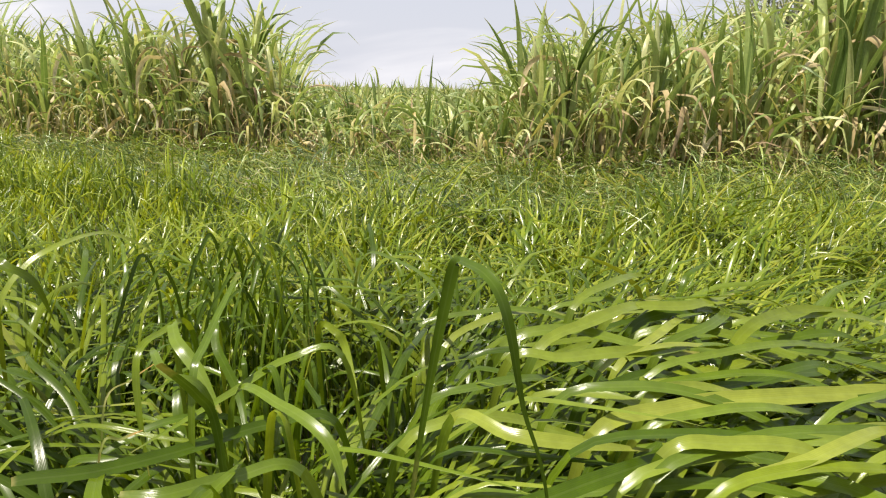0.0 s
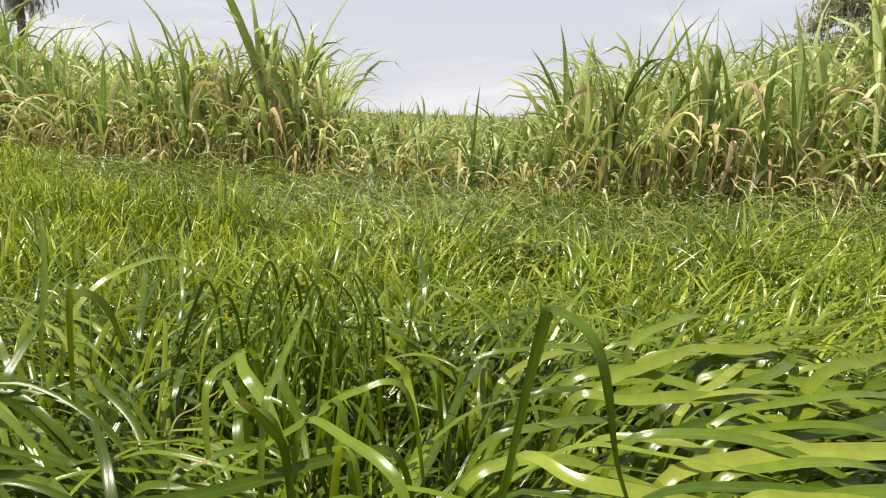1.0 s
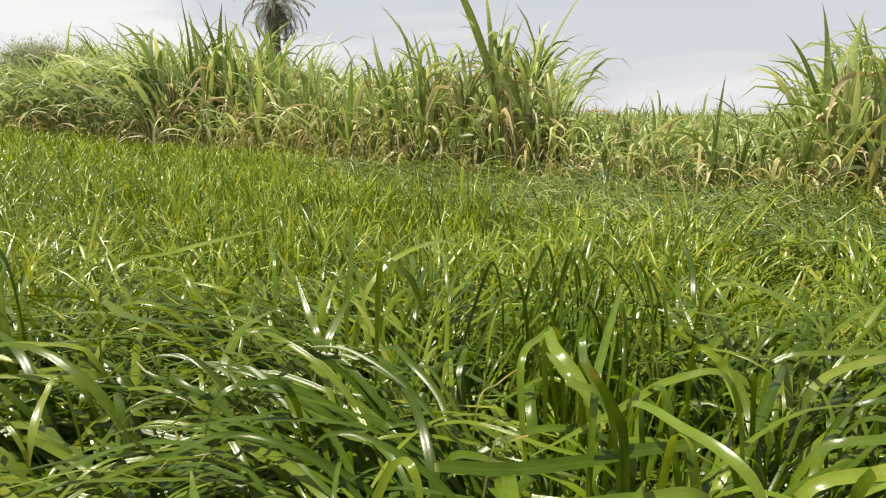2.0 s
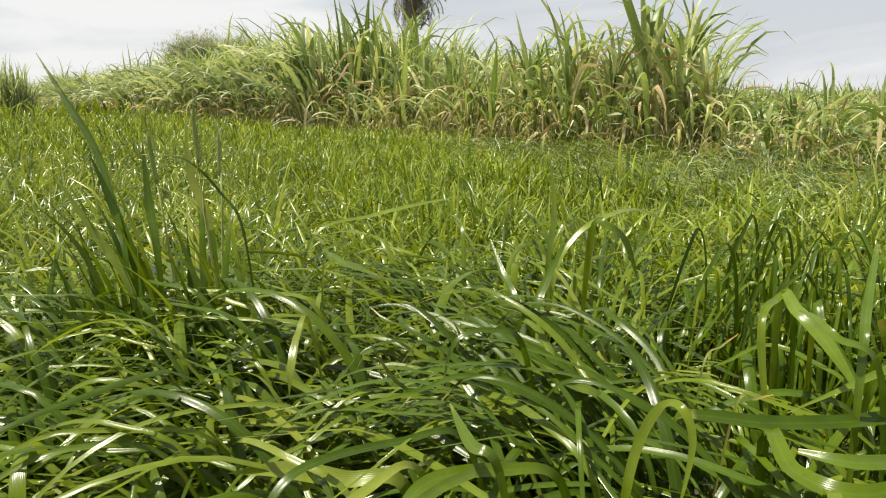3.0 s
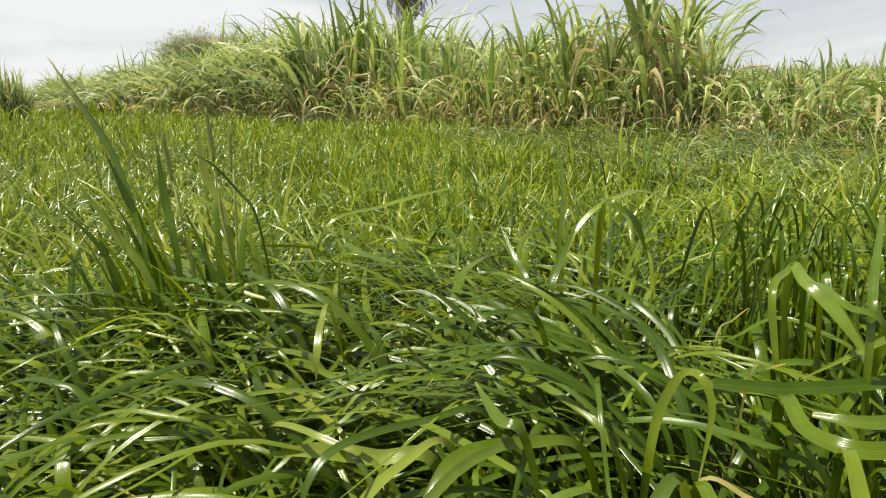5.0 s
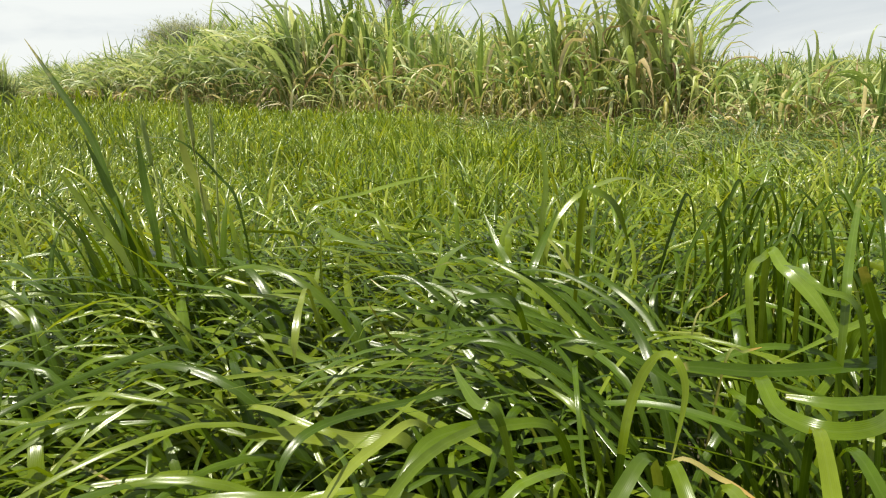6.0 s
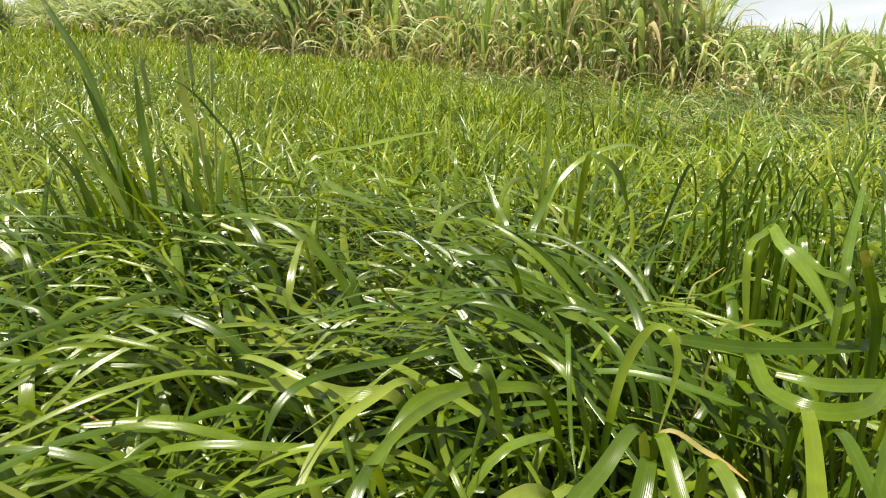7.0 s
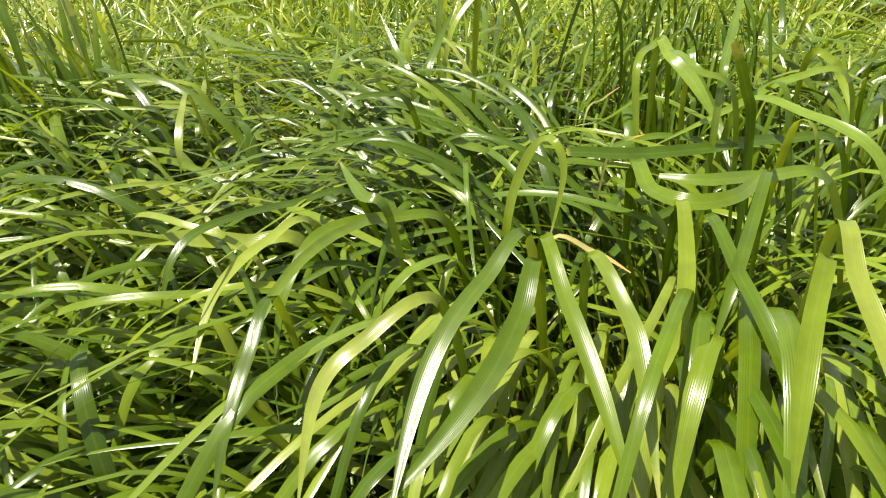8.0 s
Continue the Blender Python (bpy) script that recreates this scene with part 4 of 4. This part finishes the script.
draped("arched_blade", ARCH, GRASS, (-0.46, 0.56), (-0.492, 0.511, 0.322, 10), (-0.535, 0.464, 0.347, 14), (-0.579, 0.415, 0.349, 15), (-0.587, 0.374, 0.335, 12), (-0.584, 0.329, 0.3, 7), (-0.57, 0.29, 0.24, 1))
draped("spindle_blade", "short yellow-green leaf tip hanging down", PALE, (-0.84, 0.62), (-0.89, 0.6, 0.395, 5), (-0.875, 0.562, 0.396, 9), (-0.853, 0.524, 0.37, 11), (-0.848, 0.512, 0.335, 1))
draped("blunt_blade", "wide blade with a dry brown edge", PALE, (-0.47, 0.76), (-0.514, 0.72, 0.31, 10), (-0.554, 0.704, 0.34, 14), (-0.61, 0.692, 0.362, 15), (-0.633, 0.694, 0.38, 3))
draped("short_blade", SHORT, PALE, (-0.48, 0.46), (-0.523, 0.439, 0.36, 8), (-0.553, 0.44, 0.38, 12), (-0.607, 0.494, 0.386, 2))
draped("looped_blade", "grey-green blade looping over and hanging down", GRASS, (-0.45, 0.5), (-0.424, 0.489, 0.33, 8), (-0.418, 0.506, 0.385, 9.5), (-0.403, 0.515, 0.42, 9.5), (-0.383, 0.503, 0.43, 8.5), (-0.369, 0.49, 0.405, 6), (-0.373, 0.463, 0.35, 1))
draped("flat_blade", "wide blade lying flat across the tufts", GRASS, (-0.06, 0.78), (-0.12, 0.76, 0.36, 10), (-0.187, 0.717, 0.38, 14), (-0.262, 0.64, 0.388, 15), (-0.322, 0.594, 0.392, 15), (-0.37, 0.573, 0.396, 13), (-0.385, 0.566, 0.396, 9))
draped("curled_blade", "broad blade curled round in a flat loop", GRASS, (-0.33, 0.68), (-0.325, 0.61, 0.375, 12), (-0.297, 0.533, 0.383, 16), (-0.258, 0.509, 0.385, 17), (-0.222, 0.536, 0.385, 15), (-0.204, 0.603, 0.38, 10), (-0.2, 0.66, 0.37, 1))
draped("yellow_blade", "yellow-green broad blade lying level", PALE, (-0.05, 0.68), (-0.137, 0.646, 0.362, 12), (-0.201, 0.614, 0.375, 14), (-0.251, 0.576, 0.38, 14), (-0.295, 0.579, 0.377, 6))
draped("erect_blade", ERECT, PALE, (-0.25, 0.62), (-0.253, 0.663, 0.44, 8), (-0.253, 0.718, 0.48, 9), (-0.248, 0.83, 0.525, 5), facing=(0, -1, 0.4))
draped("erect_blade", ERECT, SHADEBLADE, (-0.2, 0.65), (-0.219, 0.634, 0.41, 9), (-0.23, 0.616, 0.46, 10), (-0.245, 0.571, 0.51, 7), facing=(0, -1, 0.3))
draped("hooked_blade", "wide blade bent over at its tip", PALE, (-0.2, 0.72), (-0.237, 0.668, 0.43, 7), (-0.275, 0.66, 0.462, 9), (-0.3, 0.69, 0.472, 8), (-0.314, 0.718, 0.468, 2))
draped("arched_blade", ARCH, PALE, (-1.0, 0.5), (-1.015, 0.43, 0.325, 8), (-1.014, 0.36, 0.325, 11), (-1.012, 0.305, 0.305, 8), (-1.017, 0.244, 0.29, 1))
draped("arched_blade", ARCH, PALE, (-1.36, 0.98), (-1.29, 1.067, 0.4, 9), (-1.223, 1.183, 0.43, 13), (-1.151, 1.261, 0.45, 12), (-1.092, 1.369, 0.46, 1))
draped("arched_blade", ARCH, PALE, (-0.77, 1.1), (-0.751, 1.126, 0.36, 10), (-0.729, 1.172, 0.43, 12), (-0.685, 1.233, 0.465, 13), (-0.65, 1.347, 0.46, 11), (-0.57, 1.382, 0.405, 1))
draped("short_blade", SHORT, PALE, (-1.07, 0.82), (-1.013, 0.776, 0.43, 7), (-0.942, 0.746, 0.44, 11), (-0.869, 0.728, 0.436, 3))
draped("erect_blade", ERECT, PALE, (-0.75, 1.0), (-0.775, 1.017, 0.32, 11), (-0.833, 1.07, 0.37, 12), (-0.883, 1.116, 0.42, 2))
draped("erect_blade", ERECT, GRASS, (-0.667, 0.82), (-0.667, 0.836, 0.36, 12), (-0.667, 0.89, 0.42, 13), (-0.67, 0.973, 0.46, 1))
draped("erect_blade", ERECT, PALE, (-0.72, 1.02), (-0.718, 1.012, 0.4, 9), (-0.715, 1.03, 0.5, 10), (-0.74, 1.06, 0.6, 1), facing=(0, -1, 0.2))
draped("arched_blade", ARCH, GRASS, (-0.57, 0.72), (-0.61, 0.679, 0.385, 8), (-0.641, 0.65, 0.412, 9), (-0.672, 0.618, 0.402, 7), (-0.676, 0.592, 0.35, 1))
draped("arched_blade", ARCH, PALE, (-0.55, 0.49), (-0.599, 0.426, 0.345, 8), (-0.618, 0.369, 0.352, 11), (-0.624, 0.3, 0.335, 10), (-0.598, 0.228, 0.3, 1))
draped("arched_blade", ARCH, GRASS, (-0.55, 0.36), (-0.557, 0.297, 0.345, 9), (-0.541, 0.236, 0.335, 11), (-0.528, 0.187, 0.31, 9), (-0.514, 0.147, 0.28, 1))
# the fan of broad blades at the feet
draped("fan_blade", FAN, PALE, (-0.35, 0.45), (-0.372, 0.392, 0.387, 9), (-0.387, 0.334, 0.38, 13), (-0.399, 0.283, 0.362, 14), (-0.401, 0.233, 0.335, 12), (-0.39, 0.165, 0.3, 1))
draped("fan_blade", FAN, GRASS, (-0.35, 0.44), (-0.361, 0.38, 0.372, 11), (-0.356, 0.321, 0.362, 16), (-0.362, 0.263, 0.342, 17), (-0.381, 0.21, 0.318, 10), (-0.4, 0.17, 0.3, 1))
draped("fan_blade", FAN, GRASS, (-0.37, 0.45), (-0.363, 0.4, 0.382, 9), (-0.328, 0.339, 0.374, 12), (-0.288, 0.278, 0.347, 12), (-0.251, 0.22, 0.31, 3))
draped("fan_blade", FAN, PALE, (-0.33, 0.46), (-0.322, 0.385, 0.382, 9), (-0.281, 0.325, 0.378, 12), (-0.262, 0.286, 0.36, 12), (-0.24, 0.224, 0.32, 2))
draped("fan_blade", FAN, GRASS, (-0.26, 0.55), (-0.247, 0.473, 0.387, 9), (-0.212, 0.388, 0.384, 11), (-0.182, 0.328, 0.362, 11), (-0.151, 0.25, 0.32, 2))
draped("fan_blade", FAN, GRASS, (-0.15, 0.47), (-0.161, 0.395, 0.402, 11), (-0.169, 0.334, 0.398, 13), (-0.172, 0.284, 0.372, 13), (-0.17, 0.245, 0.33, 2))
draped("fan_blade", FAN, GRASS, (-0.19, 0.63), (-0.199, 0.554, 0.4, 8), (-0.209, 0.454, 0.398, 10), (-0.216, 0.387, 0.382, 9), (-0.225, 0.345, 0.34, 1))
draped("fan_blade", FAN, PALE, (-0.17, 0.5), (-0.157, 0.419, 0.42, 10), (-0.146, 0.359, 0.412, 13), (-0.13, 0.318, 0.39, 12), (-0.11, 0.27, 0.35, 1))
draped("fan_blade", FAN, GRASS, (-0.28, 0.56), (-0.269, 0.501, 0.385, 9), (-0.252, 0.419, 0.378, 13), (-0.248, 0.353, 0.357, 12), (-0.262, 0.28, 0.32, 1))
draped("fan_blade", FAN, PALE, (-0.38, 0.37), (-0.417, 0.315, 0.362, 10), (-0.453, 0.256, 0.357, 12), (-0.469, 0.217, 0.335, 11), (-0.454, 0.16, 0.29, 1))
# hanging blades before the dark tuft
draped("hooked_blade", "blade bent over and hanging straight down", GRASS, (-0.31, 0.92), (-0.33, 0.88, 0.43, 8), (-0.345, 0.81, 0.45, 9), (-0.352, 0.765, 0.44, 9), (-0.345, 0.74, 0.39, 8), (-0.33, 0.72, 0.31, 1), facing=(0, -1, 0.5))
draped("hooked_blade", "wide blade hanging down before the tuft", PALE, (-0.35, 0.93), (-0.342, 0.85, 0.44, 10), (-0.32, 0.8, 0.445, 15), (-0.285, 0.77, 0.42, 15), (-0.25, 0.74, 0.38, 3), facing=(0, -0.8, 0.6))
draped("hooked_blade", "wide blade hanging down before the tuft", PALE, (-0.28, 0.82), (-0.233, 0.739, 0.405, 9), (-0.165, 0.68, 0.42, 12), (-0.11, 0.635, 0.405, 13), (-0.088, 0.61, 0.36, 2))
draped("arched_blade", ARCH, PALE, (-0.06, 0.88), (-0.12, 0.82, 0.42, 8), (-0.183, 0.8, 0.425, 10), (-0.235, 0.73, 0.41, 9), (-0.31, 0.64, 0.385, 1))
draped("hooked_blade", "blade bent over and hanging straight down", GRASS, (-0.16, 0.97), (-0.165, 0.9, 0.42, 8), (-0.137, 0.88, 0.43, 10), (-0.123, 0.87, 0.41, 10), (-0.1, 0.82, 0.36, 1), facing=(0, -1, 0.4))
draped("hooked_blade", "blade bent over and hanging straight down", GRASS, (-0.31, 0.98), (-0.305, 0.91, 0.42, 9), (-0.295, 0.87, 0.41, 12), (-0.256, 0.83, 0.36, 11), (-0.229, 0.77, 0.31, 2), facing=(0, -1, 0.4))
draped("arched_blade", ARCH, PALE, (-0.2, 1.3), (-0.145, 1.244, 0.44, 7), (-0.067, 1.168, 0.455, 8), (-0.01, 1.08, 0.44, 6), (0.01, 1.03, 0.4, 1))
draped("hooked_blade", "wide grey-green blade bent over at its tip", GRASS, (-0.66, 0.98), (-0.61, 0.92, 0.49, 12), (-0.58, 0.905, 0.505, 14), (-0.557, 0.92, 0.48, 11), (-0.54, 0.93, 0.42, 1))
# broad blades lying over to the side
draped("lying_blade", LYING, PALE, (0.1, 0.72), (0.182, 0.74, 0.36, 17), (0.292, 0.779, 0.378, 24), (0.387, 0.793, 0.385, 25), (0.575, 0.828, 0.38, 18), (0.68, 0.85, 0.36, 1))
draped("lying_blade", LYING, PALE, (0.03, 0.94), (0.101, 0.936, 0.37, 14), (0.179, 0.925, 0.382, 17), (0.269, 0.932, 0.39, 20), (0.387, 0.967, 0.375, 6))
draped("lying_blade", LYING, PALE, (0.17, 0.67), (0.24, 0.674, 0.37, 14), (0.316, 0.673, 0.388, 18), (0.392, 0.678, 0.382, 16), (0.422, 0.673, 0.36, 2))
draped("lying_blade", LYING, PALE, (0.2, 0.77), (0.256, 0.796, 0.37, 14), (0.322, 0.826, 0.385, 16), (0.386, 0.84, 0.372, 4))
draped("lying_blade", LYING, GRASS, (0.36, 0.92), (0.436, 0.967, 0.39, 16), (0.578, 1.089, 0.405, 20), (0.702, 1.141, 0.39, 4))
draped("lying_blade", LYING, PALE, (-0.04, 0.82), (0.018, 0.777, 0.36, 14), (0.081, 0.721, 0.37, 18), (0.144, 0.713, 0.365, 18), (0.247, 0.734, 0.345, 3))
draped("lying_blade", LYING, PALE, (0.2, 1.1), (0.289, 1.119, 0.38, 15), (0.43, 1.142, 0.395, 20), (0.553, 1.252, 0.385, 3))
def swath(name, label, count, seed, xs, ys, zs, heading, spread, length, width, materials, sag=0.03):
    """Blades lying over side by side: each rises near its place, runs level along its heading and sinks at the tip."""
    r = random.Random(seed)
    for k in range(count):
        x, y, z = r.uniform(*xs), r.uniform(*ys), r.uniform(*zs)
        a, reach, w = radians(heading + r.gauss(0, spread)), r.uniform(*length), r.uniform(*width)
        bend = r.gauss(0, 0.35)
        line = []
        for q, rise, part_w in ((0.0, -0.02, 0.75), (0.28, 0.012, 1.0), (0.55, 0.01 + r.uniform(-0.008, 0.008), 0.95), (0.8, -sag * 0.5, 0.7), (1.0, -sag * r.uniform(0.8, 2.2), 0.05)):
            b = a + bend * q
            line.append((x + reach * q * math.cos(b), y + reach * q * math.sin(b), z + rise, w * part_w))
        back = r.uniform(0.05, 0.11)
        draped(name, label, materials[r.randrange(len(materials))], (x - back * math.cos(a), y - back * math.sin(a)), *line, steps=4, facing=(r.gauss(0.05, 0.2), r.gauss(-0.35, 0.2), 0.9))["group"] = label


swath("lying_blade", "broad glossy blades lying flat side by side", 64, 71, (-0.05, 0.5), (0.56, 1.3), (0.325, 0.385), 10, 13, (0.26, 0.46), (13, 22), (PALE, PALE, GRASS))
# some blades over the hollow carry painted shade in their colour
swath("lying_blade", "long green blades lying over the hollow", 46, 72, (-0.62, -0.2), (0.56, 0.92), (0.25, 0.35), 186, 28, (0.22, 0.42), (5, 11), (GRASS, SHADEBLADE, GRASS), 0.05)
swath("arched_blade", "long green blades arching over the tangle", 60, 73, (-1.15, -0.5), (0.34, 0.85), (0.27, 0.345), 205, 30, (0.2, 0.4), (5, 10), (GRASS, GRASS, PALE), 0.09)
def leaning_bundle(count, seed):
    """Blades that rise out of the hollow and lean away over the tangle, and sink again at their tips."""
    r = random.Random(seed)
    for k in range(count):
        x, y, z = -0.5 + r.gauss(0, 0.075), 0.72 + r.gauss(0, 0.06), 0.27 + r.gauss(0, 0.02)
        a, reach, w = radians(160 + r.gauss(0, 24)), r.uniform(0.22, 0.36), r.uniform(6, 12)
        line = []
        for q, rise, wide in ((0.0, 0.0, 0.7), (0.3, 0.07, 1.0), (0.62, 0.105, 0.9), (0.85, 0.1, 0.6), (1.0, 0.06 + r.gauss(0, 0.04), 0.08)):
            b = a + r.gauss(0, 0.06) + 0.3 * q
            line.append((x + reach * q * math.cos(b), y + reach * q * math.sin(b), z + rise, w * wide))
        # two blades in three have shade put into their colour
        draped("leaning_blade", "green blades, most coloured shade-dark, leaning side by side out of the tangle", (SHADEBLADE, SHADEBLADE, GRASS)[k % 3], (x + 0.05, y + 0.02), *line, steps=5,
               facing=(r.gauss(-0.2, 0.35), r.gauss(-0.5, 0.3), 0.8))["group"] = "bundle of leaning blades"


leaning_bundle(34, 81)


def drooping_crest(count, seed):
    """Blades that rise to the crest of the dark tuft and hang down over its front."""
    r = random.Random(seed)
    for k in range(count):
        x, y, top = r.gauss(-0.34, 0.06), r.uniform(1.1, 1.34), 0.33 + 0.16 * r.random() ** 1.3
        a, out, w = radians(r.choice((250, 280, 220, 180, 340)) + r.gauss(0, 30)), r.uniform(0.04, 0.11), r.uniform(4, 7)
        c, d, lop = math.cos(a), math.sin(a), r.uniform(0.0, 0.06)
        # every other hanging blade is darkened in colour for the tuft's shade
        draped("drooping_blade", "long blade bent over a dark tuft and hanging down", (SHADEBLADE, GRASS)[k % 2], (x, y), (x + 0.1 * out * c, y + 0.1 * out * d, top - 0.08, w),
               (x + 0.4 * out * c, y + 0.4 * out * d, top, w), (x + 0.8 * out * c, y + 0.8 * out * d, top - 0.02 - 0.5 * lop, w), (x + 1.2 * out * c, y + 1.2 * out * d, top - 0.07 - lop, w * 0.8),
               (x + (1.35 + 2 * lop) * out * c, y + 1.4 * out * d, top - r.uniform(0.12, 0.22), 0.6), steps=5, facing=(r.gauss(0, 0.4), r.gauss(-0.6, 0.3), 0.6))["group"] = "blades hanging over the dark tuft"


drooping_crest(80, 82)
# dry blades
DRYING = leaf_material("drying_grass_blade", [(0.0, (0.17, 0.2, 0.04)), (0.5, (0.26, 0.24, 0.06)), (1.0, (0.36, 0.3, 0.1))], tip=(0.5, 0.27, 0.07), tip_from=0.8, rough=0.45, through_light=0.3)
DRYTIP = "dry orange-brown grass blade"
draped("dry_blade", DRYTIP, DRYING, (-0.4, 0.66), (-0.362, 0.679, 0.362, 3), (-0.345, 0.695, 0.37, 4), (-0.329, 0.712, 0.372, 1))
draped("dry_blade", DRYTIP, DRYING, (-0.42, 0.47), (-0.375, 0.461, 0.345, 3.5), (-0.331, 0.462, 0.345, 5), (-0.297, 0.454, 0.335, 1))
draped("dry_blade", DRYTIP, DRYING, (-1.06, 0.29), (-1.013, 0.287, 0.275, 3), (-0.95, 0.285, 0.285, 4), (-0.896, 0.285, 0.28, 1))
draped("dry_blade", DRYTIP, DRYING, (-0.43, 0.77), (-0.42, 0.808, 0.352, 2.5), (-0.407, 0.86, 0.366, 3), (-0.394, 0.91, 0.37, 1))


def cereal_ear(x, y, height, seed, leaning):
    """A green awned ear on its thin stem."""
    r = np.random.RandomState(seed)
    thing = tagged(new("cereal_ear"), "green bearded cereal ear on a thin upright stem", "cereal ear", group="cereal ears above the grass")
    thing.matrix_basis = pose(x, y, 0, leaning, 0, r.uniform(0, 360))
    part("stem", tube("stem", [Vector((0.004 * math.sin(9 * z), 0, z)) for z in np.linspace(-0.02, height, 8)], [0.0022] * 8, EAR, 6), thing)
    part("ear", tube("ear", [Vector((0, 0, height - 0.01 + 0.01 * k)) for k in range(10)], [0.0015, 0.004, 0.0034, 0.005, 0.0038, 0.005, 0.0038, 0.0044, 0.003, 0.001], EAR, 6), thing)
    awn = tube("awn", [Vector((0.012 * q * q, 0, 0.085 * q)) for q in (0.0, 0.35, 0.7, 1.0)], [0.0005, 0.0004, 0.0003, 0.0002], EAR, 4)
    for k in range(12):
        part("awn", awn, thing, pose(0, 0, height + 0.006 * k, 0, r.uniform(1, 7), k * 137.5))


for ex, ey, eh, es in ((-1.3, 0.74, 0.56, 61), (-1.25, 0.78, 0.6, 62), (-1.4, 0.88, 0.55, 63)):
    cereal_ear(ex, ey, eh, es, 5)


def scatter_tufts():
    """Ordinary tufts over the near field, leaning with the grass round them."""
    r = random.Random(77)
    placed = []
    while len(placed) < 72:
        a, d = radians(r.uniform(-38, 76)), math.sqrt(r.uniform(0.3 ** 2, 1.6 ** 2))
        x, y = -0.15 - d * math.sin(a), -0.1 + d * math.cos(a)
        near_hollow = math.hypot((x + 0.3) / 0.3, (y - 1.12) / 0.3) < 1.0 or math.hypot((x + 0.8) / 0.16, (y - 0.9) / 0.11) < 1.0
        near_fan = math.hypot((x + 0.2) / 0.3, (y - 0.32) / 0.24) < 1.0
        lying = x > 0.0 and y < 1.5
        near_pit = math.hypot((x + 0.42) / 0.21, (y - 0.62) / 0.18) < 1.0
        if near_hollow or near_fan or near_pit or lying or min([math.hypot(x - p, y - q) for p, q in placed] or [9]) < 0.1:
            continue
        placed.append((x, y))
        way = math.degrees(float(lean(np.array([x]), np.array([y]))[0]))
        tuft(x, y, SWEPT + ARCHED[:8] + HOOKED[:12], 34, way, 66, 0.07, 900 + len(placed), LONG, 0.9, 0.24)


scatter_tufts()


def weed(x, y):
    """A leafy weed among the cane."""
    r = np.random.RandomState(88)
    thing = tagged(new("weed"), "dark green leafy weed growing among the cane", "weed")
    thing.matrix_basis = pose(x, y, 0)
    for k in range(4):
        a = k * 1.7
        end = Vector((0.22 * math.cos(a), 0.22 * math.sin(a), 1.25 + 0.12 * math.sin(3 * k)))
        part("stem", tube("stem", [Vector((0, 0, -0.02)), Vector((end.x * 0.3, end.y * 0.3, 0.6)), end], [0.008, 0.006, 0.003], STALK, 5), thing)
        n = 60
        q = r.uniform(0.45, 1.0, n)
        v, f, u = blades(np.stack([end.x * q ** 1.7, end.y * q ** 1.7, end.z * q], 1), r.uniform(0, 6.28, n), np.zeros(n), r.uniform(0.08, 0.15, n), r.uniform(0.02, 0.035, n),
                         r.uniform(-0.3, 0.8, n), r.uniform(0.2, 1.0, n), segs=3, sheath_segs=0)
        part("foliage", quads("foliage", v, f, u, DEEP), thing)


weed(1.75, 6.3)
